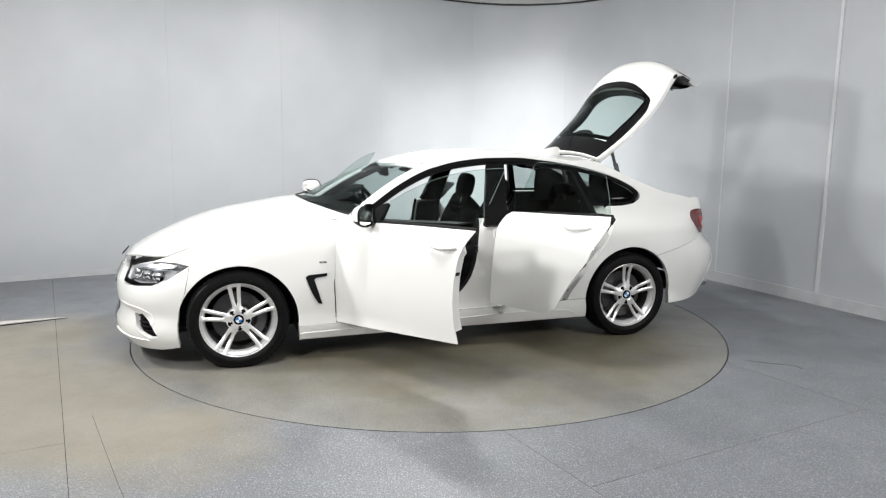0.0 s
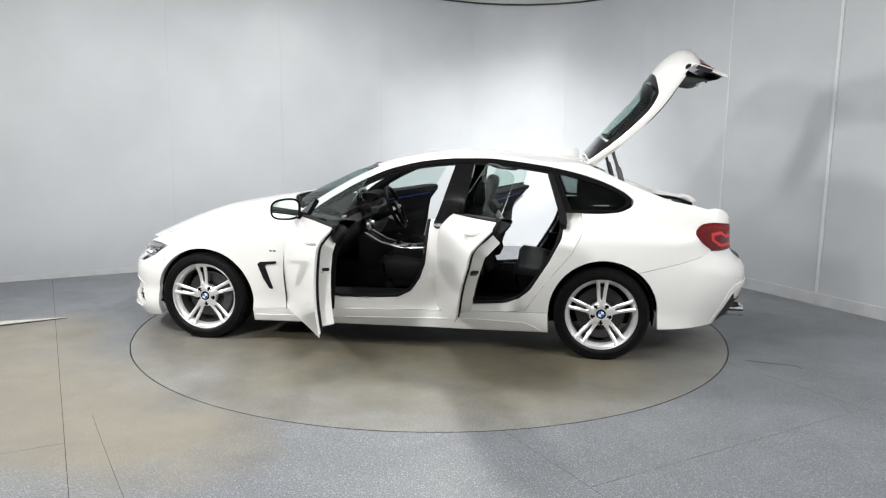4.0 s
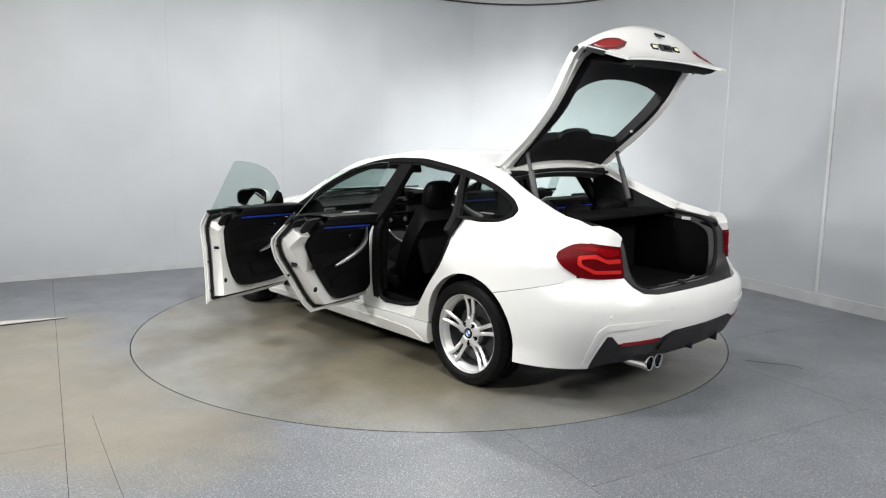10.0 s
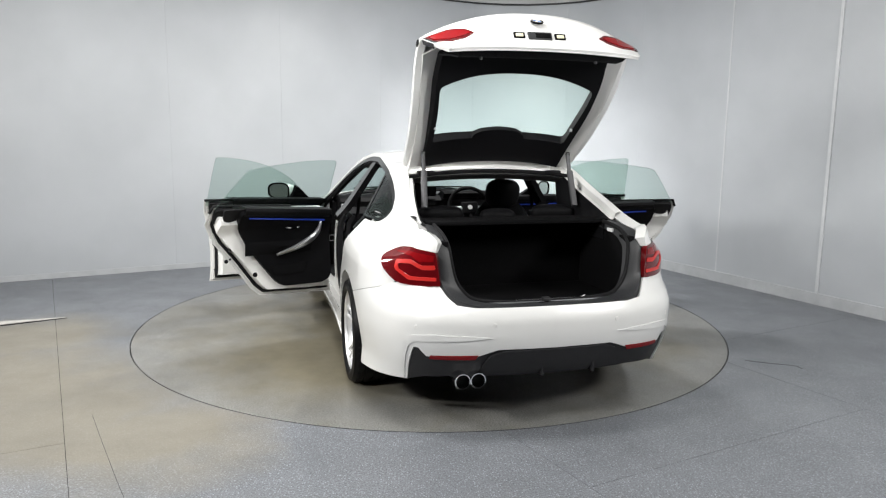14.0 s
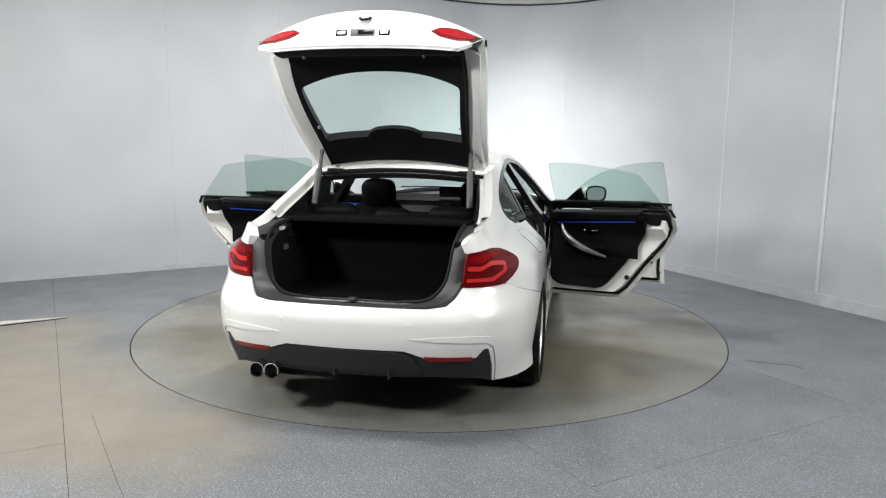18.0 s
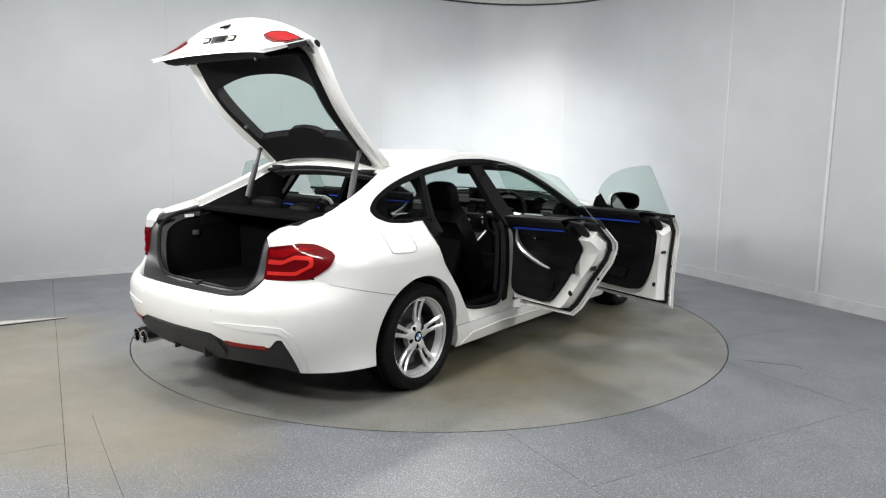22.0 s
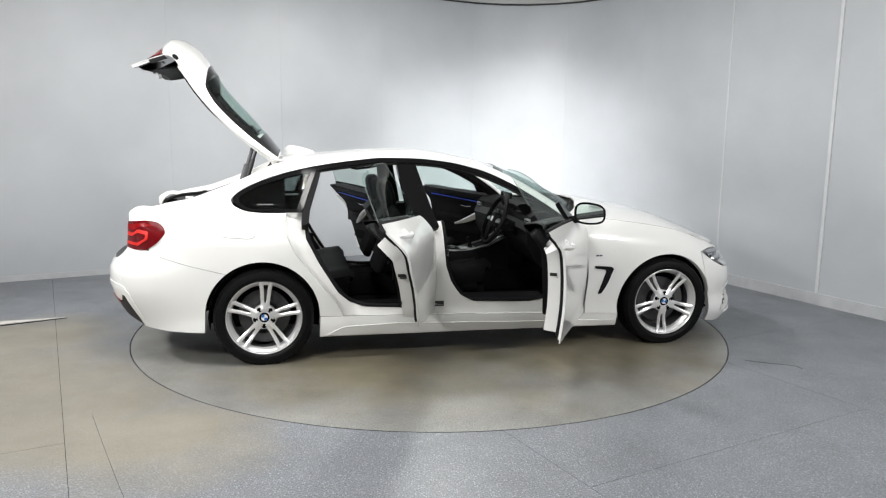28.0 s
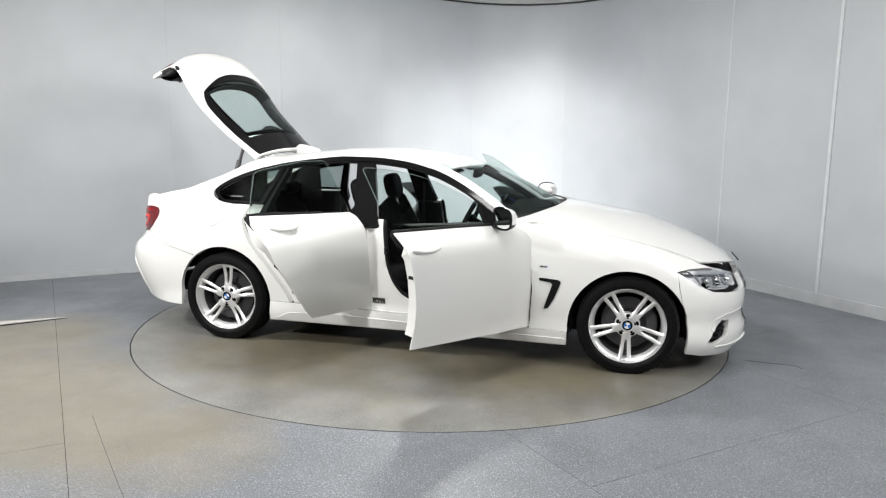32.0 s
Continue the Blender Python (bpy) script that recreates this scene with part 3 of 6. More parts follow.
RAIL = pchip([(-1.61, 1.045), (-1.48, 1.133), (-1.286, 1.200), (-1.093, 1.249), (-0.784, 1.294), (-0.591, 1.311), (-0.397, 1.309), (-0.164, 1.288), (0.071, 1.233), (0.269, 1.149), (0.511, 1.005), (0.655, 0.90)])
GUTTER = pchip([(-2.2, 1.0), (-2.12, 1.022), (-1.92, 1.05), (-1.75, 1.10), (-1.55, 1.175), (-1.31, 1.275), (-1.2, 1.30)])
ROOF_C = pchip([(-1.3, 1.315), (-0.846, 1.356), (-0.63, 1.374), (-0.41, 1.378), (-0.24, 1.368), (0.02, 1.328), (0.236, 1.268), (0.3, 1.245)])
HOOD_C = pchip([(0.8, 1.030), (1.044, 0.998), (1.256, 0.962), (1.468, 0.924), (1.684, 0.860), (1.904, 0.766), (2.038, 0.694), (2.12, 0.632), (2.16, 0.59)])

CORNERS = {(-2.152, 0.744): 0.03, (-2.054, 0.80): 0.06, (-2.005, 0.868): 0.035, (-2.09, 0.915): 0.06, (-1.48, 1.145): 0.04, (-1.56, 1.105): 0.04, (-1.618, 1.055): 0.028, (-1.60, 1.015): 0.024, (-1.52, 0.978): 0.04}
F_EDGE = [(0.665, 0.90), (0.70, 0.868), (0.785, 0.739), (0.802, 0.508), (0.788, 0.252)]
R_EDGE = [(-1.255, 0.968), (-1.27, 0.87), (-1.20, 0.715), (-1.075, 0.56), (-0.94, 0.375), (-0.90, 0.296)]
for side in (1, -1):
    fender = [(0.60, 0.952), (0.655, 0.905)] + F_EDGE + [(1.03, 0.243)] + arch(1.402, 0.285, 0.372, 0.374, 187, 27) + [(1.724, 0.48), (1.706, 0.56), (1.69, 0.664), (1.79, 0.679), (1.95, 0.677), (2.02, 0.667), (1.95, 0.688), (1.88, 0.706), (1.82, 0.726)]
    fender += [(x, ZTOP(x)) for x in (1.7, 1.6, 1.5, 1.4, 1.3, 1.2, 1.1, 1.0, 0.9, 0.8, 0.7)]
    half_panel("front_wing", fender, car, PAINT, side, 0.03, 0.045)
    skirt = [(1.028, 0.15), (1.03, 0.24), (0.5, 0.262), (0.0, 0.276), (-0.6, 0.292), (-1.05, 0.302), (-1.056, 0.168), (-0.5, 0.160)]
    half_panel("side_skirt", skirt, car, PAINT, side, 0.075, 0.05, 0.006)
    blade = rounded([(1.024, 0.158), (1.024, 0.196), (0.2, 0.214), (-0.55, 0.240), (-0.90, 0.232), (-1.02, 0.176), (-0.5, 0.166)], 0.02)
    half_panel("skirt_blade", blade, car, PAINT, side, 0.02, 0.05, 0.013)
    quarter = [R_EDGE[0], *R_EDGE[1:], (-1.052, 0.304)] + arch(-1.413, 0.31, 0.36, 0.365, 0, 127, 24) + [(-2.05, 0.709), (-2.152, 0.744), (-2.054, 0.80), (-2.005, 0.868), (-2.09, 0.915), (-2.21, 0.924), (-2.41, 0.908), (-2.425, 0.955), (-2.40, 0.975), (-2.34, 1.002), (-2.27, 1.012)]
    quarter += [(x, GUTTER(PX(x))) for x in (-2.2, -2.1, -2.0, -1.9, -1.8, -1.7, -1.6, -1.5, -1.4, -1.3)] + [(-1.2, GUTTER(-1.2) - 0.003), (-1.2, RAIL(-1.2) + 0.012), (-1.35, RAIL(-1.35) + 0.012), (-1.48, 1.145), (-1.56, 1.105), (-1.618, 1.055), (-1.60, 1.015), (-1.52, 0.978), (-1.4, 0.968)]
    half_panel("rear_quarter", rounded(quarter, [CORNERS.get(p, 0) for p in quarter], 6), car, PAINT, side, 0.056, 0.045)

# Ends: bumpers, lamps, grille, diffuser
FOGHOLE = [(2.12, 0.345), (2.03, 0.352), (1.955, 0.30), (1.90, 0.215), (1.96, 0.207), (2.05, 0.245)]
LAMP = [(1.695, 0.664), (1.80, 0.675), (1.95, 0.673), (2.12, 0.660), (2.30, 0.632), (2.46, 0.60), (2.40, 0.525), (2.22, 0.520), (2.08, 0.530), (1.94, 0.543), (1.82, 0.588)]
bm = panel([(1.738, 0.452), (1.727, 0.48), (1.710, 0.56), (1.695, 0.660), (1.82, 0.584), (1.94, 0.539), (2.08, 0.526), (2.22, 0.516), (2.405, 0.521), (2.47, 0.60), (2.60, 0.625), (U_FRONT, 0.615), (U_FRONT, 0.125), (2.3, 0.118), (1.9, 0.128), (1.770, 0.145), (1.776, 0.30), (1.762, 0.39)], at_lift(0.0), 0.03, 0.045, holes=[FOGHOLE], outward=Vector((1, 1, 0)))
front_bumper = part("front_bumper", both_sides(bm), PAINT, car)
bm = panel(arch(-1.413, 0.31, 0.36, 0.365, 172, 127.6, 12) + [(-2.05, 0.7075), (-2.13, 0.739), (-2.16, 0.742), (-2.30, 0.7415), (-2.445, 0.741), (-2.50, 0.69), (-2.55, 0.660), (-2.65, 0.650), (U_REAR, 0.652), (U_REAR, 0.445), (-2.76, 0.445), (-2.72, 0.432), (-2.66, 0.41), (-2.39, 0.402), (-2.352, 0.445), (-2.326, 0.445), (-2.222, 0.243), (-2.0, 0.230), (-1.775, 0.225)], at_lift(0.0), 0.03, 0.04, outward=Vector((-1, 1, 0)))
rear_bumper = part("rear_bumper", both_sides(bm), PAINT, car)
bm = panel([(U_REAR, 0.442), (-2.76, 0.442), (-2.72, 0.429), (-2.66, 0.407), (-2.39, 0.399), (-2.350, 0.442), (-2.328, 0.442), (-2.224, 0.243), (-2.35, 0.275), (-2.6, 0.296), (-2.75, 0.290), (U_REAR, 0.290)], at_lift(-0.006), 0.03, 0.04, outward=Vector((-1, 1, 0)))
diffuser = part("diffuser", both_sides(bm), CHARCOAL, car, "charcoal textured plastic diffuser")
bm = panel(rounded([(U_REAR, 0.438), (-2.80, 0.436), (-2.72, 0.412), (-2.68, 0.345), (-2.70, 0.318), (U_REAR, 0.318)], [0, 0.02, 0.02, 0.02, 0.02, 0]), at_lift(0.008), 0.016, 0.04, outward=Vector((-1, 1, 0)))
part("diffuser_centre", both_sides(bm), CHARCOAL, diffuser)
for y in (-0.22, 0.06):
    part("fin", box(-2.402, -2.34, y - 0.006, y + 0.006, 0.290, 0.37, 0.004), CHARCOAL, diffuser)
for side in (1, -1):
    half_panel("reflector", [(-2.405, 0.388), (-2.415, 0.408), (-2.66, 0.416), (-2.645, 0.392)], rear_bumper, RED, side, 0.012, 0.04, 0.004, label="narrow red rear reflector")
    for u, z in ((-2.345, 0.55), (-2.735, 0.57)):
        p = body(u, z)
        bm = moved(lathe([(0, 0.001), (0.0105, 0.001), (0.0115, -0.001), (0.0115, -0.004)], 16), Matrix.Translation((p.x, p.y, p.z)) @ Vector((p.x + 1.2, p.y, 0)).to_track_quat("Y", "Z").to_matrix().to_4x4())
        part("parking_sensor", mirrored(bm, side), PAINT_IN, rear_bumper)

# Roof
def roof_edge(x):
    z = RAIL(x) + 0.035
    z += (GUTTER(x) - z) * smooth(-0.9, -1.2, x)
    return body(x, z)


rows = []
for i in range(25):
    x = -1.27 + (0.16 + 1.27) * i / 24
    e = roof_edge(x)
    row = []
    for k in range(-14, 15):
        v = k / 14
        xx = x + (0.13 * (1 - v * v) if x > -0.3 else 0) * smooth(-0.3, 0.16, x)
        row.append(Vector((xx, e.y * v, e.z + (ROOF_C(xx) - e.z) * (1 - abs(v) ** 3))))
    rows.append(row)
part("roof", skin(rows, thick=0.012), PAINT, car)
for side in (1, -1):
    xs = [-1.21 + 1.25 * k / 30 for k in range(31)]
    rail = [(x, RAIL(x) + 0.009) for x in xs] + [(x, roof_edge(x).z + 0.001) for x in reversed(xs)]
    half_panel("roof_rail", rail, car, PAINT, side, 0.012, 0.03, 0.0)

# Bonnet
rows = []
for i in range(31):
    row = []
    for k in range(-16, 17):
        v = k / 16
        x0, x1 = 0.93 - 0.27 * abs(v) ** 2.4, 2.125 - 0.30 * abs(v) ** 2.6
        x = x0 + (x1 - x0) * i / 30
        e = body(UOFX(x) if x > 1.5 else x, ZTOP(UOFX(x) if x > 1.5 else x))
        y = (e.y - 0.004) * v
        z = e.z + (HOOD_C(x) - e.z) * (1 - abs(v) ** 2.2)
        row.append(Vector((x, y, z)))
    rows.append(row)
part("bonnet", skin(rows, thick=0.012), PAINT, car)

# Windscreen
def pillar(t):
    """The screen's edge, from its foot (0) to the roof (1)."""
    x = 0.63 + (0.09 - 0.63) * t
    p = body(x, RAIL(x) + 0.035 if t > 0.05 else 0.955)
    return p + Vector((0.035 * (1 - t), -0.03, 0.018))


rows = []
for i in range(17):
    t = i / 16
    e = pillar(t)
    c = Vector((0.90 + (0.285 - 0.90) * t, 0, 0.985 + (1.262 - 0.985) * t + 0.03 * t * (1 - t) * 4 * 0.6))
    rows.append([Vector((c.x + (e.x - c.x) * v * v, e.y * v, c.z + (e.z - c.z) * v * v)) for v in (k / 12 for k in range(-12, 13))])
screen = part("windscreen", skin(rows, thick=0.005), WINDSCREEN, car)
screen.visible_shadow = False



# ---- lamps ----
for side in (1, -1):
    lamp = half_panel("headlamp", LAMP, car, LAMPGREY, side, 0.004, 0.03, -0.075, label="swept-back headlamp with clear lens and grey reflectors")
    lens = half_panel("lens", shrink(LAMP, 0.001), lamp, LENS, side, 0.003, 0.04, 0.001)
    lens.visible_shadow = False
    half_panel("chrome_strip", [(1.76, 0.664), (1.95, 0.660), (2.12, 0.648), (2.30, 0.622), (2.29, 0.606), (2.12, 0.628), (1.95, 0.638), (1.80, 0.642)], lamp, SATIN, side, 0.01, 0.03, -0.02)
    half_panel("surround", [(1.86, 0.628), (2.06, 0.618), (2.36, 0.592), (2.34, 0.545), (2.22, 0.538), (2.02, 0.55), (1.90, 0.58)], lamp, CHROME, side, 0.01, 0.03, -0.055)
    for u in (1.965, 2.075, 2.22):
        p = body(u, 0.582)
        d = Vector((0.75, 0.55 if u < 2.1 else 0.3, 0)).normalized()
        m = Matrix.Translation(p - d * 0.05) @ d.to_track_quat("Y", "Z").to_matrix().to_4x4()
        part("projector", mirrored(moved(lathe([(0.0, 0.028), (0.018, 0.024), (0.027, 0.01), (0.030, 0.012), (0.034, 0.008), (0.035, -0.02)], 24), m), side), CHROME, lamp)
    tip = [(2.13, 0.628), (2.45, 0.598), (2.41, 0.535), (2.28, 0.533), (2.18, 0.56)]
    half_panel("indicator_reflector", tip, lamp, CHROME, side, 0.006, 0.03, -0.045)
    half_panel("fog_grille", FOGHOLE, front_bumper, GLOSSBLACK, side, 0.01, 0.04, -0.035, label="dark recessed fog lamp grille")
    for k in range(4):
        z = 0.24 + 0.028 * k
        half_panel("louvre", [(1.925 + 0.018 * k, z), (2.02 + 0.03 * k, z), (2.02 + 0.03 * k, z + 0.008), (1.925 + 0.018 * k, z + 0.008)], front_bumper, BLACKPLASTIC, side, 0.012, 0.04, -0.022)
    # kidney grille
    e_ = U_FRONT - 0.02
    grille = [(2.575, 0.612), (e_ - 0.01, 0.61), (e_, 0.50), (e_ - 0.02, 0.455), (2.63, 0.46), (2.56, 0.53)]
    g = half_panel("grille", rounded(grille, 0.02), car, CHROME, side, 0.014, 0.03, 0.010, holes=[rounded(shrink(grille, 0.018), 0.015)], label="chrome-framed kidney grille")
    for k in range(5):
        u = 2.60 + (e_ - 2.64) * k / 4
        half_panel("bar", [(u, 0.475), (u + 0.008, 0.475), (u + 0.008, 0.605), (u, 0.605)], g, GLOSSBLACK, side, 0.012, 0.05, 0.003)
    half_panel("grille_back", shrink(grille, 0.006), g, GLOSSBLACK, side, 0.004, 0.05, 0.001)
    half_panel("intake", [(2.45, 0.36), (U_FRONT, 0.36), (U_FRONT, 0.24), (2.50, 0.24)], front_bumper, GLOSSBLACK, side, 0.006, 0.05, 0.003)
    # side vent with its badge
    vent = [(0.985, 0.566), (0.965, 0.580), (0.845, 0.588), (0.848, 0.570), (0.918, 0.562), (0.930, 0.548), (0.878, 0.385), (0.905, 0.390), (0.945, 0.46)]
    half_panel("wing_vent", rounded(vent, 0.006), car, BLACKPLASTIC, side, 0.02, 0.03, 0.007, label="black hockey-stick air vent")
    for k, mat in enumerate((ROUNDEL_BLUE, CAST, REDDARK)):
        half_panel("badge_bar", [(0.893 - 0.007 * k, 0.655), (0.888 - 0.007 * k, 0.655), (0.893 - 0.007 * k, 0.666), (0.898 - 0.007 * k, 0.666)], car, mat, side, 0.003, 0.05, 0.002)
    half_panel("badge_letter", [(0.868, 0.655), (0.848, 0.655), (0.850, 0.666), (0.873, 0.666)], car, CAST, side, 0.003, 0.05, 0.002)
    # tail lamps on the body
    tail = [(-2.008, 0.866), (-2.092, 0.911), (-2.21, 0.920), (-2.41, 0.904), (-2.445, 0.746), (-2.29, 0.742), (-2.155, 0.746), (-2.06, 0.80)]
    t = half_panel("tail_lamp", rounded(shrink(tail, -0.004), [0.035, 0.06, 0.04, 0.02, 0.01, 0.03, 0.04, 0.06], 6), car, REDDARK, side, 0.03, 0.03, 0.006, label="red tail lamp with bright light guides")
    half_panel("light_guide", rounded([(-2.14, 0.86), (-2.25, 0.868), (-2.32, 0.84), (-2.41, 0.845), (-2.415, 0.822), (-2.33, 0.818), (-2.25, 0.846), (-2.16, 0.842), (-2.165, 0.815), (-2.25, 0.782), (-2.42, 0.784), (-2.423, 0.766), (-2.24, 0.764), (-2.14, 0.81)], 0.016), t, REDGLOW, side, 0.008, 0.02, 0.010)
    half_panel("upper_lens", [(-2.10, 0.895), (-2.21, 0.906), (-2.40, 0.892), (-2.40, 0.862), (-2.31, 0.856), (-2.25, 0.882)], t, RED, side, 0.006, 0.02, 0.008)
    # quarter window in its black surround
    q = [(-1.612, 1.055), (-1.57, 1.012), (-1.50, 0.982), (-1.265, 0.976), (-1.15, 0.976), (-1.035, RAIL(-1.035) + 0.008), (-1.242, RAIL(-1.242) + 0.010), (-1.446, RAIL(-1.446) + 0.008), (-1.57, 1.096)]
    s_ = half_panel("quarter_window", rounded(q, [0.028, 0.03, 0.04, 0, 0, 0, 0.05, 0.05, 0.04], 6), car, GLOSSBLACK, side, 0.012, 0.03, -0.004, holes=[rounded([(-1.566, 1.056), (-1.545, 1.020), (-1.49, 0.995), (-1.185, 0.990), (-1.085, 1.222), (-1.242, 1.191), (-1.44, 1.132), (-1.535, 1.088)], [0.02, 0.022, 0.03, 0.012, 0.012, 0.05, 0.05, 0.03], 6)], label="fixed dark quarter window in black trim")
    half_panel("glass", [(-1.59, 1.056), (-1.56, 1.012), (-1.49, 0.988), (-1.175, 0.983), (-1.075, 1.23), (-1.242, 1.198), (-1.44, 1.139), (-1.545, 1.094)], s_, PRIVACY, side, 0.004, 0.04, -0.008).visible_shadow = False
    for k in range(9):
        half_panel("print", [(-1.44 + 0.012 * k, 1.018), (-1.44 + 0.012 * k + 0.009, 1.018), (-1.44 + 0.012 * k + 0.009, 1.0235), (-1.44 + 0.012 * k, 1.0235)], s_, PRINT, side, 0.001, 0.05, -0.003)
    # black window-line trim over both doors, down the windscreen pillar
    xs = [-1.10 + 1.72 * k / 40 for k in range(41)]
    line = [(x, RAIL(x) + 0.008) for x in xs] + [(x, RAIL(x) - 0.022) for x in reversed(xs)]
    half_panel("window_trim", line, car, GLOSSBLACK, side, 0.03, 0.03, -0.004, label="gloss black window trim")
    seal = [body(x, RAIL(x) - 0.030, -0.03) for x in xs]
    part("door_seal", mirrored(tube(seal, 0.013, 6), side), RUBBER, car)
    # Dark strip added to give the door's hinge gap its shade.
    hinge_line = dense([(u - 0.010, z) for u, z in F_EDGE], 0.03)
    hinge_line = hinge_line[:hinge_line.index((F_EDGE[-1][0] - 0.010, F_EDGE[-1][1])) + 1]
    part("hinge_gap_strip", mirrored(tube([body(u, z, -0.020) for u, z in hinge_line], 0.011, 6), side), RUBBER, car)
    # windscreen pillar in body colour
    rows = []
    for k in range(25):
        t_ = k / 24
        x = 0.66 + (0.02 - 0.66) * t_
        a = body(x, RAIL(x) + 0.010)
        b = body(x, RAIL(x) + 0.036) + Vector((0.02 * (1 - t_), -0.022, 0.018))
        rows.append([a, a.lerp(b, 0.35) + Vector((0, 0.006, 0.006)), a.lerp(b, 0.7) + Vector((0, 0.004, 0.008)), b, b + Vector((-0.01, -0.03, -0.02))])
    part("windscreen_pillar", mirrored(skin(rows, thick=0.004), side), PAINT, car)
    cover = []
    for k, row in enumerate(rows):
        x = 0.66 + (0.02 - 0.66) * k / 24
        a, b = row[-1] + Vector((-0.004, -0.006, -0.004)), body(x, RAIL(x) - 0.035, -0.055)
        cover.append([a, a.lerp(b, 0.5) + Vector((-0.004, -0.016, -0.004)), b])
    part("pillar_cover", mirrored(skin(cover, thick=0.004), side), BLACKPLASTIC, car)
flap = rounded([(-1.628, 0.930), (-1.652, 0.835), (-1.48, 0.822), (-1.448, 0.835), (-1.424, 0.942), (-1.60, 0.948)], 0.026)
half_panel("fuel_flap", flap, car, PAINT, -1, 0.004, 0.03, 0.0015, label="fuel filler flap")
outline = dense(flap, 0.02)
part("fuel_flap_gap", mirrored(tube([body(u, z, 0.0010) for u, z in outline], 0.0011, 5, True), -1), GAP, car)

for side in (1, -1):
    half_panel("bumper_ridge", rounded([(-2.73, 0.508), (-2.60, 0.519), (-2.42, 0.520), (-2.325, 0.510), (-2.275, 0.470), (-2.178, 0.246), (-2.205, 0.246), (-2.300, 0.452), (-2.34, 0.478), (-2.42, 0.486), (-2.60, 0.496)], 0.012), rear_bumper, PAINT, side, 0.010, 0.02, 0.0045)
    half_panel("bumper_blade", rounded([(1.98, 0.196), (2.10, 0.196), (2.45, 0.20), (2.45, 0.182), (2.1, 0.180), (1.96, 0.188)], 0.006), front_bumper, PAINT, side, 0.012, 0.03, 0.006)
    half_panel("bumper_crease", rounded([(1.93, 0.30), (1.955, 0.36), (2.05, 0.392), (2.30, 0.40), (2.30, 0.388), (2.06, 0.374), (1.985, 0.345), (1.95, 0.29)], 0.006), front_bumper, PAINT, side, 0.010, 0.03, 0.005)

# panel gaps drawn as thin dark tubes on the skin, for the shade in the joints
def gap_line(points, name, side, r=0.0024):
    pts = dense(points, 0.03)
    pts = pts[:pts.index(points[-1]) + 1] if points[-1] in pts else pts
    part(name, mirrored(tube([body(u, z, 0.0003) for u, z in pts], r, 5), side), GAP, car)


for side in (1, -1):
    gap_line([(-1.635, 0.602), (-2.05, 0.708)], "bumper_gap", side, 0.0009)
    gap_line([(-1.05, 0.303), (-0.9, 0.299), (-0.6, 0.292), (0.0, 0.276)], "sill_gap", side, 0.001)
    gap_line([(0.79, 0.247), (1.03, 0.241)], "sill_gap", side, 0.001)
    bonnet_gap = [(0.70 + 0.06 * k, ZTOP(0.70 + 0.06 * k) - 0.004) for k in range(19)]
    gap_line(bonnet_gap, "bonnet_gap", side, 0.0007)

# ---- wheels ----
SPOKE = [(0.045, 0.034), (0.072, 0.0285), (0.100, 0.0285), (0.135, 0.0325), (0.175, 0.0365), (0.205, 0.0405), (0.227, 0.0475)]
SLOT = [(0.097, 0.0045), (0.115, 0.0075), (0.15, 0.0095), (0.185, 0.0120), (0.213, 0.0155)]
SPOKE_HALF, SLOT_HALF = pchip(SPOKE), pchip([(0.094, 0.0)] + SLOT)


def spoke_face(x, y):
    """The spoke's crowned front: x out from the hub, y across it."""
    t = min(max((x - 0.05) / 0.18, 0), 1)
    a, b = (SLOT_HALF(x) if x > 0.094 else 0.0), SPOKE_HALF(x)
    mid, half_w = (a + b) / 2, max((b - a) / 2, 0.004)
    edge = min(1.0, abs(abs(y) - mid) / half_w) if x > 0.094 else min(1.0, abs(y) / b)
    return Vector((y, 0.083 - 0.017 * math.sin(t * math.pi) + 0.010 * t - 0.007 * edge ** 2.2, x))


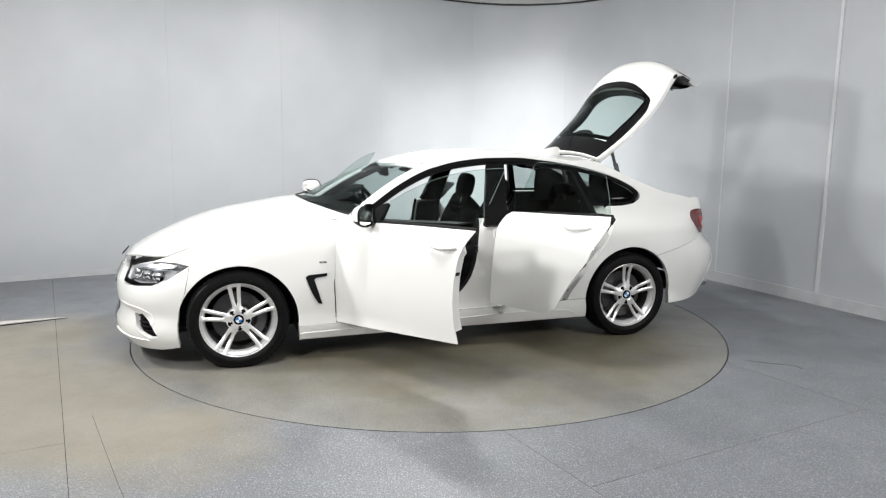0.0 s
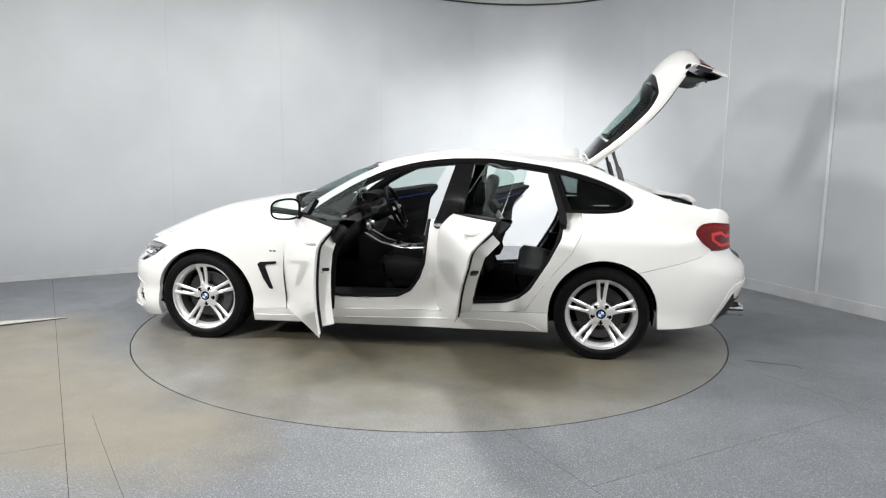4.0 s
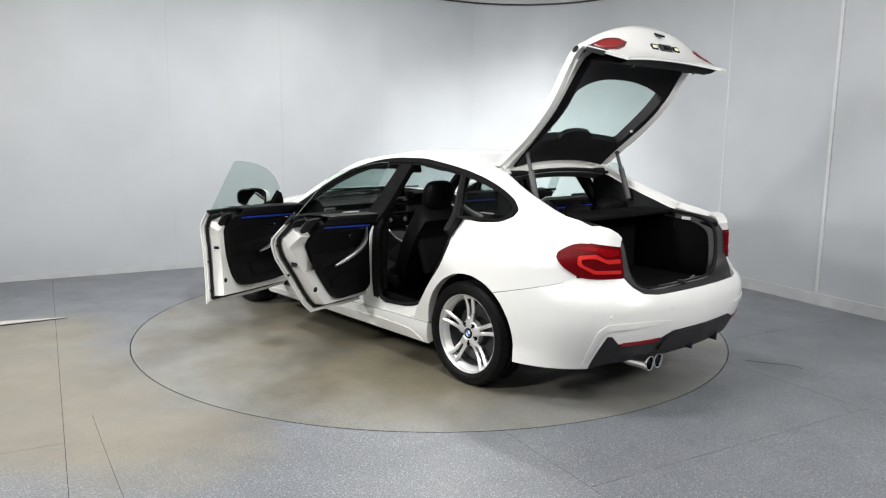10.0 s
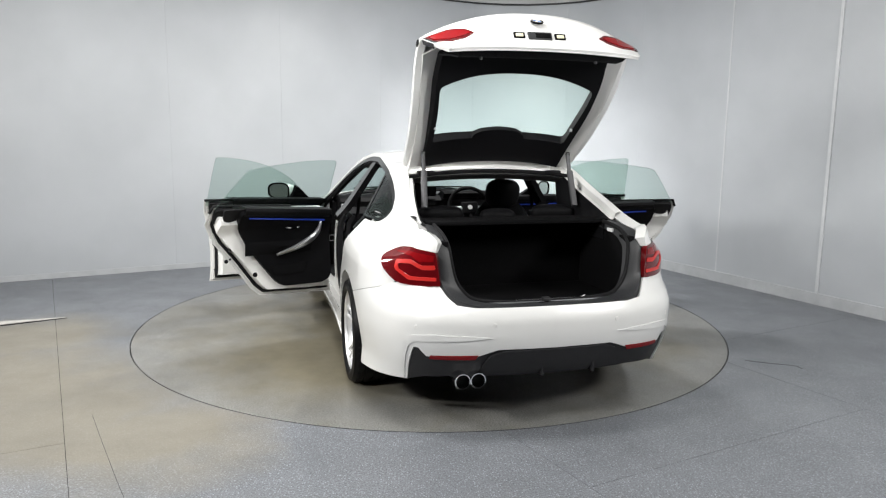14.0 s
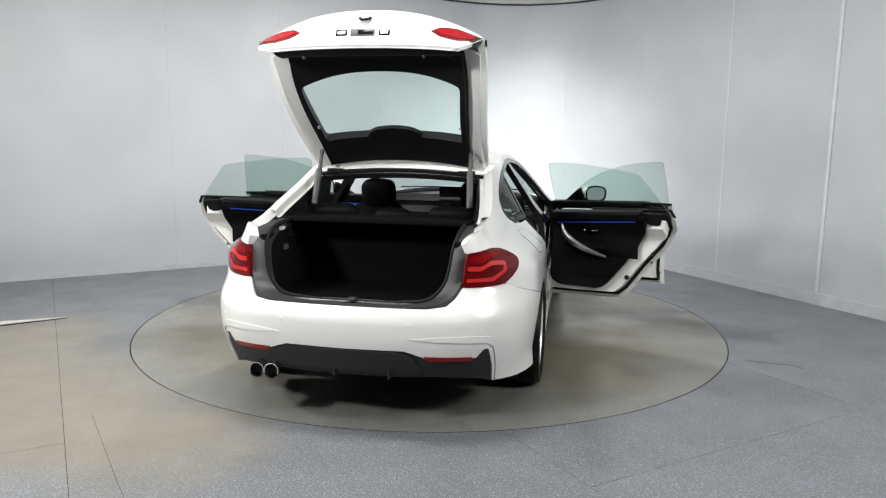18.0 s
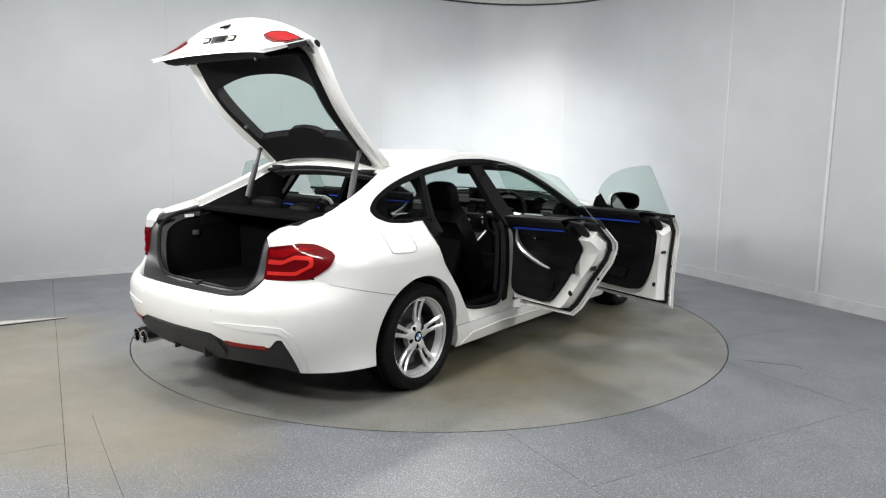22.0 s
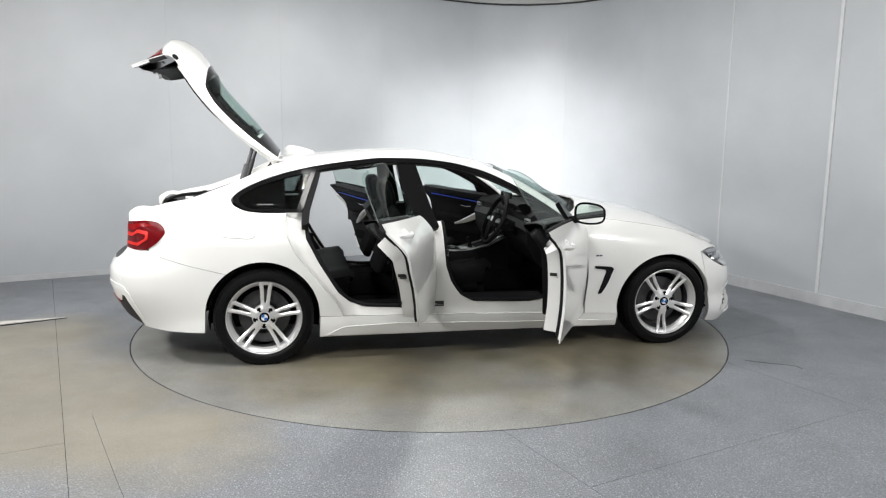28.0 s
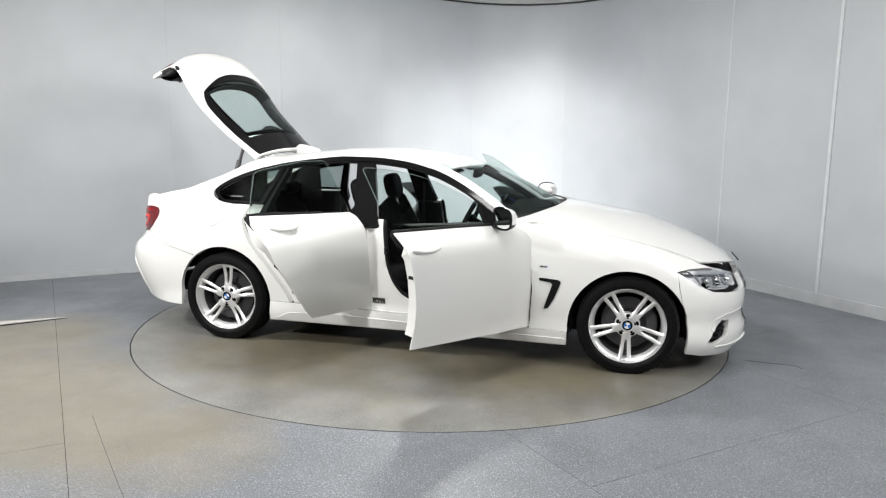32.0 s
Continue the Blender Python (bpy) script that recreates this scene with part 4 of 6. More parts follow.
def make_wheel(front):
    w = new("wheel")
    r0, wid = 0.316, 0.108
    tyre = [(0.236, -0.10), (0.245, -wid - 0.004), (0.268, -wid - 0.010), (0.292, -wid - 0.004), (r0 - 0.008, -wid + 0.010), (r0 - 0.001, -wid + 0.026)]
    for y in (-0.05, 0.0, 0.05):
        tyre += [(r0, y - 0.007), (r0 - 0.007, y - 0.006), (r0 - 0.007, y + 0.006), (r0, y + 0.007)]
    tyre += [(r0 - 0.001, wid - 0.026), (r0 - 0.008, wid - 0.010), (0.300, wid + 0.001), (0.299, wid + 0.004), (0.290, wid + 0.006), (0.270, wid + 0.010), (0.262, wid + 0.010), (0.261, wid + 0.0075), (0.248, wid + 0.004), (0.240, wid - 0.004), (0.236, 0.09)]
    t = part("tyre", lathe(tyre, 72), TYRE, w, "black low-profile tyre", 50)
    blocks = bmesh.new()
    for k in range(54):
        a = k * math.tau / 54
        for y in (-0.074, 0.074):
            bb = box(-0.0035, 0.0035, y - 0.016, y + 0.016, r0 - 0.009, r0 + 0.0003)
            bmesh.ops.rotate(bb, cent=(0, y, 0), matrix=Matrix.Rotation(0.25, 3, "Z"), verts=bb.verts)
            join(blocks, moved(bb, Matrix.Rotation(a, 4, "Y")))
    tagged(part("tread", blocks, RUBBER, w), kind="stuff")
    # Alloy barrel in a dark colour, painting in the shade behind the spokes.
    part("shaded_rim_barrel", lathe([(0.212, -0.095), (0.205, -0.05), (0.205, 0.03), (0.2055, 0.045)], 60), CAST, w)
    rim = [(0.2055, 0.045), (0.216, 0.072), (0.228, 0.082), (0.229, 0.094), (0.236, 0.102), (0.2395, 0.101), (0.241, 0.095), (0.238, 0.085)]
    part("rim", lathe(rim, 72), ALLOY, w, "silver alloy rim with five double spokes")
    for k in range(5):
        outline = [(x, -w_) for x, w_ in SPOKE] + [(x, w_) for x, w_ in reversed(SPOKE)]
        slot = [(0.094, 0.0)] + [(x, -w_) for x, w_ in SLOT] + [(x, w_) for x, w_ in reversed(SLOT)]
        base = panel(outline, spoke_face, 0.024, 0.011, [slot], outward=Vector((0, 1, 0)))
        part("spoke", base, ALLOY, w, m=Matrix.Rotation(k * math.tau / 5, 4, "Y"))
    part("hub", lathe([(0.0, 0.078), (0.030, 0.078), (0.034, 0.079), (0.040, 0.077), (0.068, 0.076), (0.078, 0.066), (0.080, 0.03)], 40), ALLOY, w)
    for k in range(5):
        a = (k + 0.5) * math.tau / 5
        # Black disc round each bolt stands in for the shaded hole.
        part("bolt_recess", moved(lathe([(0.0, 0.0785), (0.007, 0.0788), (0.0075, 0.0770), (0.0140, 0.0775), (0.0155, 0.0768), (0.0155, 0.06)], 14), pose(0.058 * math.sin(a), 0.001, 0.058 * math.cos(a))), GLOSSBLACK, w)
    cap = part("centre_cap", lathe([(0.0, 0.082), (0.021, 0.082), (0.0215, 0.0815)], 32), ROUNDEL_WHITE, w, "round blue and white centre cap")
    part("cap_ring", lathe([(0.021, 0.083), (0.031, 0.082), (0.0325, 0.079), (0.0325, 0.07)], 32), GLOSSBLACK, w)
    for k in (0, 2):
        seg = bmesh.new()
        c = seg.verts.new((0, 0.0828, 0))
        arc_ = [seg.verts.new((0.0205 * math.cos(a), 0.0828, 0.0205 * math.sin(a))) for a in [(k + j / 8) * math.pi / 2 for j in range(9)]]
        for p, q in zip(arc_, arc_[1:]):
            seg.faces.new((c, p, q))
        part("quarter", seg, ROUNDEL_BLUE, w)
    part("brake_disc", lathe([(0.0, 0.01), (0.085, 0.01), (0.09, -0.012), (0.165, -0.012), (0.166, -0.03), (0.09, -0.03)], 48), STEEL, w)
    rows = []
    for k in range(9):
        a = radians(115 + 9 * k) if front else radians(45 + 8 * k)
        c_, s_ = math.cos(a), -math.sin(a)
        rows.append([Vector((r * c_, y, r * s_)) for r, y in ((0.115, -0.04), (0.115, 0.012), (0.122, 0.018), (0.175, 0.014), (0.185, 0.004), (0.185, -0.04), (0.115, -0.04))])
    cal = skin(rows)
    for r in (rows[0], rows[-1]):
        cal.faces.new([cal.verts.new(q) for q in r[:-1]])
    part("brake_caliper", cal, CAST, w)
    part("valve", tube([(0.0, 0.075, 0.212), (0.0, 0.088, 0.205)], 0.003, 6), CAST, w)
    return w


first = {True: make_wheel(True), False: make_wheel(False)}
for front, x in ((True, 1.405), (False, -1.405)):
    for side in (1, -1):
        w = first[front] if side > 0 else copy_thing(first[front], Matrix())
        turn = {(True, 1): 6, (False, 1): 0, (True, -1): 34, (False, -1): -4}[(front, side)]
        w.parent = car
        w.matrix_basis = pose(x, 0.794 * side, 0.3085, 0, 0, 0 if side > 0 else 180) @ Matrix.Rotation(radians(turn), 4, "Y")
        tagged(w, "silver five-double-spoke alloy wheel with black tyre")
        # inner wheel housing
        liner = []
        for a, b in ((0.815, 0.366 if front else 0.352), (0.55, 0.372)):
            liner.append([Vector((x + b * math.cos(radians(q)), a * side, 0.30 + b * math.sin(radians(q)))) for q in range(-12, 193, 12)])
        part("wheel_housing", skin(liner, thick=0.006), RUBBER, car)
        part("housing_wall", box(x - 0.37, x + 0.37, *sorted((0.53 * side, 0.55 * side)), 0.2, 0.66), RUBBER, car)

# underbody and exhaust
part("underbody", box(-1.70, 1.95, -0.56, 0.56, 0.17, 0.19, 0.01), BLACKPLASTIC, car)
pair("underbody_side", box(-1.05, 1.03, 0.6, 0.84, 0.17, 0.20, 0.005), BLACKPLASTIC, car)
part("rear_valance", box(-2.22, -1.80, -0.58, 0.58, 0.26, 0.29, 0.01), BLACKPLASTIC, car)
for y in (0.476, 0.397):
    pipe = lathe([(0.038, -0.14), (0.0395, -0.01), (0.0415, 0.0), (0.0400, 0.004), (0.0345, 0.002), (0.032, -0.01), (0.032, -0.1)], 32)
    e = part("exhaust_pipe", pipe, CHROME, car, "round chrome exhaust tailpipe", m=pose(-2.395, y, 0.288) @ Matrix.Rotation(radians(90), 4, "Z"))
    part("pipe_inside", lathe([(0.0, -0.05), (0.032, -0.05)], 24), GAP, e, m=pose(-2.395, y, 0.288) @ Matrix.Rotation(radians(90), 4, "Z"))
part("silencer", box(-2.16, -1.90, -0.1, 0.56, 0.25, 0.35, 0.04), CAST, car)

# roof details
fin = []
for k in range(9):
    t_ = k / 8
    x = -1.03 - 0.215 * t_
    h = 0.074 * min(1, t_ / 0.8) ** 0.65 * (1 - 0.25 * smooth(0.85, 1.0, t_))
    wd = 0.030 * (1 - abs(2 * t_ - 1) ** 3 * 0.6)
    zb = ROOF_C(x) - 0.006
    fin.append([Vector((x, -wd, zb)), Vector((x, -wd * 0.7, zb + h * 0.6)), Vector((x - 0.01 * t_, 0, zb + h)), Vector((x, wd * 0.7, zb + h * 0.6)), Vector((x, wd, zb))])
part("aerial_fin", skin(fin, thick=0.003), PAINT, car, "white shark-fin roof aerial")
for side in (1, -1):
    w_arm = tube([(0.93, side * 0.1 - 0.05, 0.995), (0.90, side * 0.28, 1.0), (0.78, side * 0.55, 1.0)], 0.006, 6)
    part("wiper", w_arm, RUBBER, car)
rows = []
for k in range(-10, 11):
    v = k / 10
    rows.append([Vector((0.965 - 0.27 * abs(v) ** 2.4, 0.70 * v, 0.985 - 0.05 * v * v)), Vector((0.86 - 0.23 * abs(v) ** 2.2, 0.69 * v, 0.975 - 0.03 * v * v))])
part("scuttle_panel", skin(rows, thick=0.01), BLACKPLASTIC, car)


# ---- doors ----
HF = Vector((0.75, 0.83, 0))
OPEN_F = Matrix.Translation(HF) @ Matrix.Rotation(radians(-60), 4, "Z") @ Matrix.Translation(-HF)
OPEN_R = Matrix.Translation((-0.982, 0.254, 0)) @ Matrix.Rotation(radians(-68), 4, "Z")
SKIN_F = [(0.60, 0.928), (0.658, 0.893), (0.692, 0.866), (0.779, 0.739), (0.796, 0.508), (0.782, 0.256), (0.4, 0.270), (0.0, 0.292), (-0.319, 0.313), (-0.300, 0.42), (-0.293, 0.55), (-0.303, 0.68), (-0.326, 0.80), (-0.355, 0.90), (-0.374, 0.958), (0.1, 0.946)]
SKIN_R = [(-0.45, 0.966), (-0.412, 0.94), (-0.396, 0.88), (-0.390, 0.80), (-0.365, 0.55), (-0.329, 0.318), (-0.6, 0.330), (-0.885, 0.345), (-0.95, 0.405), (-1.07, 0.578), (-1.192, 0.73), (-1.258, 0.87), (-1.258, 0.955), (-1.238, 1.002), (-0.8, 0.982)]
GLASS_F = [(-0.360, 0.92), (-0.375, 1.1), (-0.385, 1.285), (-0.37, 1.296)] + [(x, RAIL(x) - 0.012) for x in (-0.3, -0.2, -0.1, 0.0, 0.1, 0.2, 0.3)] + [(0.40, 1.06), (0.42, 0.92)]
GLASS_R = [(-0.41, 0.93), (-0.42, 1.1), (-0.43, 1.285), (-0.45, 1.297)] + [(x, RAIL(x) - 0.013) for x in (-0.55, -0.65, -0.75, -0.85, -0.95, -1.02)] + [(-1.06, 1.235), (-1.15, 1.11), (-1.23, 0.985), (-1.21, 0.94)]


def make_door(side, front):
    skin_, glass_, m = (SKIN_F, GLASS_F, OPEN_F) if front else (SKIN_R, GLASS_R, OPEN_R)
    which = "front" if front else "rear"

    def piece(name, poly, mat, parent, thick, lift, step=0.045, label="", holes=(), angle=38):
        bm = panel(poly, at_lift(lift), thick, step, holes, outward=Vector((0, 1, 0)))
        return part(name, mirrored(moved(bm, m), side), mat, parent, label, angle)

    def loose(name, bm, mat, parent, label=""):
        return part(name, mirrored(moved(bm, m), side), mat, parent, label)

    door = piece("door", skin_, PAINT, car, 0.006, 0.0, 0.04, "open frameless white %s door" % which)
    # the white inner shell, its seal and the black card
    inner = shrink(skin_, 0.016)
    piece("inner_shell", inner, PAINT_IN, door, 0.011, -0.006, 0.05)
    piece("inner_flange", shrink(skin_, 0.050), PAINT_IN, door, 0.096, -0.015, 0.05)
    top = max(z for _, z in skin_)
    seal = [(u, z) for u, z in dense(shrink(skin_, 0.038), 0.025) if z < top - 0.08]
    start = max(range(len(seal)), key=lambda i: math.dist(seal[i], seal[i - 1]))
    seal = seal[start:] + seal[:start]
    loose("door_seal", tube([body(u, z, -0.027) for u, z in seal], 0.0115, 6), RUBBER, door)
    xa, xb = max(p[0] for p in skin_), min(p[0] for p in skin_)
    if front:
        card = [(0.585, 0.915), (0.64, 0.84), (0.70, 0.70), (0.70, 0.47), (0.66, 0.385), (0.3, 0.378), (0.0, 0.395), (-0.09, 0.412), (-0.145, 0.485), (-0.195, 0.62), (-0.225, 0.80), (-0.250, 0.955), (0.1, 0.955)]
    else:
        card = [(-0.40, 0.945), (-0.405, 0.80), (-0.390, 0.50), (-0.405, 0.445), (-0.47, 0.415), (-0.76, 0.42), (-0.81, 0.455), (-0.905, 0.575), (-1.01, 0.72), (-1.08, 0.86), (-1.10, 0.985), (-0.8, 0.98)]
    piece("door_card", rounded(card, 0.045, 5), LEATHER, door, 0.044, -0.109, 0.05, "black leather-look door card")
    xs = [p[0] for p in card]
    x0, x1 = max(xs), min(xs)
    length = x0 - x1

    def on_card(f, z, out=0.0):
        """A spot on the card: f from the door's front (0) to its rear (1)."""
        return body(x0 - f * length, z, -0.153 - out)

    zt = 0.940 if front else 0.965
    z0_, z1_ = (0.918, 0.970) if front else (0.942, 0.990)

    def belt_z(f):
        return z0_ + (z1_ - z0_) * f
    pad = []
    for k in range(13):
        f = 0.06 + 0.90 * k / 12
        zp = belt_z(f)
        pad.append([on_card(f, zp + 0.012, -0.13), on_card(f, zp + 0.016, -0.06), on_card(f, zp + 0.008, 0.012), on_card(f, zp - 0.010, 0.026), on_card(f, zp - 0.035, 0.026), on_card(f, zp - 0.06, 0.006), on_card(f, zp - 0.062, -0.03)])
    loose("top_pad", skin(pad, thick=0.004), BLACKPLASTIC, door)
    loose("blue_strip", tube([on_card(0.10 + 0.8 * k / 10, belt_z(k / 10) - 0.068, 0.016) for k in range(11)], 0.0065, 6), BLUE, door, "blue accent strip")
    loose("trim_strip", tube([on_card(0.08 + 0.84 * k / 10, belt_z(k / 10) - 0.085, 0.0) for k in range(11)], 0.009, 6), GLOSSBLACK, door)
    hp = []
    for k in range(15):
        t_ = k / 14
        f = 0.13 + 0.10 * t_ + 0.36 * t_ * t_
        z = zt - 0.10 - 0.215 * t_ ** 0.85
        hp.append(on_card(f, z, 0.012 + 0.045 * math.sin(t_ * math.pi)))
    loose("grab_handle", tube(hp, [0.012 + 0.018 * math.sin(k / 14 * math.pi) for k in range(15)], 8, flat=0.6), SATIN, door, "curved satin silver grab handle")
    lev = bmesh.new()
    tube([on_card(0.36, zt - 0.13, 0.006), on_card(0.42, zt - 0.135, 0.02), on_card(0.50, zt - 0.128, 0.012)], [0.007, 0.009, 0.004], 6, bm=lev)
    loose("door_lever", lev, CHROME, door, "chrome door lever")
    arm = []
    for k in range(9):
        f = 0.22 + 0.68 * k / 8
        w = 0.05 * math.sin(math.pi * min(1, 0.15 + k / 9))
        arm.append([on_card(f, zt - 0.225, 0.0), on_card(f, zt - 0.215, w), on_card(f, zt - 0.25, w * 1.1), on_card(f, zt - 0.31, 0.0)])
    loose("armrest", skin(arm, thick=0.004), LEATHER, door)
    # Raised black panel stands in for the shaded pocket opening.
    pk = [(x0 - length * f, z) for f, z in ((0.26, 0.580), (0.66, 0.580), (0.62, 0.505), (0.30, 0.505))] if not front else [(x0 - length * f, z) for f, z in ((0.16, 0.55), (0.72, 0.55), (0.68, 0.46), (0.20, 0.45))]
    piece("door_pocket", rounded(pk, 0.025), CARPET, door, 0.012, -0.149, 0.05)
    # latch, bumpers and the rubber corner on the door's edge
    e0 = (-0.300, 0.70) if front else (-1.155, 0.70)
    loose("latch", moved(box(-0.006, 0.004, -0.02, 0.02, -0.022, 0.022, 0.003), Matrix.Translation(body(e0[0] + 0.053, e0[1], -0.072))), STEEL, door)
    loose("latch_slot", moved(box(-0.006, 0.004, -0.026, 0.016, -0.010, 0.010, 0.002), Matrix.Translation(body(e0[0] + 0.047, e0[1], -0.074))), GAP, door)
    e1 = (-0.295, 0.47) if front else (-1.01, 0.515)
    loose("grommet", moved(lathe([(0.0, 0.006), (0.012, 0.006), (0.017, 0.0), (0.017, -0.006)], 14), Matrix.Translation(body(e1[0] + (0.075 if front else 0.062), e1[1], -0.112)) @ Matrix.Rotation(radians(180), 4, "Z")), RUBBER, door)
    for du, z in (((-0.022, 0.86), (0.018, 0.60), (0.012, 0.40)) if front else ((-1.235, 0.82), (-1.12, 0.62), (-0.96, 0.43))):
        u = e0[0] + du if front else du + 0.022
        loose("edge_plug", moved(lathe([(0.0, 0.003), (0.006, 0.003), (0.008, 0.0), (0.008, -0.004)], 10), Matrix.Translation(body(u + 0.012, z, -0.0175)) @ Matrix.Rotation(radians(180), 4, "Z")), RUBBER, door)
    cx = xb + 0.004
    cap = [(cx + 0.026, top - 0.010), (cx + (0.045 if front else 0.018), top - 0.05), (cx + (0.065 if front else 0.028), top - 0.105), (cx + (0.085 if front else 0.055), top - 0.10), (cx + 0.12, top - 0.075), (cx + 0.16, top - 0.012)]
    piece("corner_rubber", rounded(cap, 0.025, 6), RUBBER, door, 0.024, -0.014, 0.025)
    piece("corner_trim", rounded([(cx + 0.052, top - 0.012), (cx + 0.066, top - 0.085), (cx + 0.10, top - 0.10), (cx + 0.16, top - 0.09), (cx + 0.20, top - 0.012)], 0.02, 5), RUBBER, door, 0.012, -0.106, 0.025)
    belt = [(x, z) for x, z in skin_ if z > 0.92]
    bx = sorted(belt)
    pts = [body(x, z + 0.004, -0.012) for x, z in dense(bx + bx[::-1][1:-1], 0.06)[:max(4, int(length / 0.06))]]
    pts = sorted(pts, key=lambda p: p.x)
    loose("belt_seal", tube(pts, 0.010, 6), RUBBER, door)
    # outer handle
    hx, hz = (-0.31, 0.862) if front else (-1.155, 0.925)
    pts = [body(hx + 0.20 * (1 - k / 8), hz - 0.012 * math.sin(k / 8 * math.pi) + 0.004 * k / 8, 0.006 + 0.026 * math.sin(min(1, k / 8 + 0.12) * math.pi) ** 0.6) for k in range(9)]
    loose("handle", tube(pts, [0.008, 0.012, 0.014, 0.015, 0.015, 0.015, 0.015, 0.015, 0.010], 8, flat=0.75), PAINT, door, "body-coloured pull handle")
    cup = [(hx + 0.16 + 0.05 * math.cos(a), hz + 0.004 + 0.026 * math.sin(a)) for a in [k * math.tau / 14 for k in range(14)]]
    piece("handle_recess", cup, PAINT_IN, door, 0.003, 0.001, 0.03)
    # glass
    g = piece("window_glass", rounded(glass_, 0.004), GLASS, door, 0.004, -0.022, 0.06, "frameless greenish door glass")
    g.visible_shadow = False
    rim_pts = [body(u, z, -0.024) for u, z in glass_ if z > 0.95]
    loose("glass_edge", tube(rim_pts, 0.0014, 5), GLASSEDGE, g)
    if front:
        piece("mirror_sail", [(0.61, 0.925), (0.39, 0.93), (0.395, 1.055), (0.43, 1.045)], GLOSSBLACK, door, 0.03, -0.005, 0.03)
        rows = []
        for k in range(9):
            t_ = k / 8
            s_ = (1 - t_ ** 2.4) ** 0.5 if t_ < 1 else 0.02
            ring = []
            for j in range(25):
                a = j * math.tau / 24
                yy = math.copysign(abs(math.cos(a)) ** 0.6, math.cos(a)) * 0.098
                zz = math.copysign(abs(math.sin(a)) ** 0.6, math.sin(a)) * 0.066
                ring.append(Vector((0.355 + 0.125 * t_ - 0.38 * (yy - 0.05), 0.935 + yy * s_ - 0.01 * t_, 0.990 + zz * s_ * (1 - 0.15 * (yy > 0) * yy / 0.098))))
            rows.append(ring)
        shell = skin(rows)
        loose("mirror_housing", shell, PAINT, door, "white mirror housing")
        low = [[p + Vector((-0.002, 0, -0.004)) for p in r[13:24]] for r in rows]
        loose("mirror_base", skin(low, thick=0.003), GLOSSBLACK, door)
        loose("mirror_foot", tube([(0.43, 0.80, 0.935), (0.43, 0.86, 0.945)], [0.035, 0.028], 8, flat=0.5), GLOSSBLACK, door)
        rim = [p + Vector((-0.004, 0, 0)) for p in rows[0][:-1]]
        loose("mirror_rim", tube(rim, 0.007, 6, True), GLOSSBLACK, door)
        gl = bmesh.new()
        gl.faces.new([gl.verts.new(p * 1.0 + Vector((-0.001, 0, 0))) for p in rows[0][:-1]])
        loose("mirror_glass", gl, MIRROR, door, "mirror glass")
    # hinge arms and the check strap
    hz_ = (0.45, 0.80)
    for z in hz_:
        p = HF if front else OPEN_R.inverted() @ Vector((-0.33, 0.80, 0))
        q = Vector((p.x, p.y, z))
        loose("hinge", box(q.x - 0.05, q.x + 0.03, q.y - 0.02, q.y + 0.012, z - 0.03, z + 0.03, 0.008), PAINT_IN, door)
    return door


for side in (1, -1):
    make_door(side, True)
    make_door(side, False)

# ---- door apertures ----
FRAME = [(0.802, 0.235), (0.0, 0.262), (-0.89, 0.285), (-0.94, 0.375), (-1.075, 0.56), (-1.20, 0.715), (-1.27, 0.87), (-1.258, 0.972), (-1.144, 0.972), (-1.129, 0.80), (-1.05, 0.64), (-0.928, 0.442), (-0.85, 0.372), (-0.776, 0.344), (-0.50, 0.325), (-0.435, 0.37), (-0.42, 0.6), (-0.435, 0.905),
         (-0.235, 0.905), (-0.205, 0.605), (-0.17, 0.50), (-0.10, 0.40), (-0.005, 0.35), (0.40, 0.335), (0.60, 0.37), (0.69, 0.50), (0.712, 0.70), (0.665, 0.85), (0.60, 0.935), (0.645, 0.945), (0.70, 0.875), (0.788, 0.74), (0.806, 0.508)]
R_EDGE_X = pchip([(z, u) for u, z in R_EDGE])


def jamb(u, z):
    """The painted frame: level at the sill, sloping inboard behind the rear door."""
    k = min(max((u - R_EDGE_X(z)) / 0.13, 0), 1) * smooth(-0.72, -0.86, u)
    return body(u, z, -0.052 - 0.062 * k)


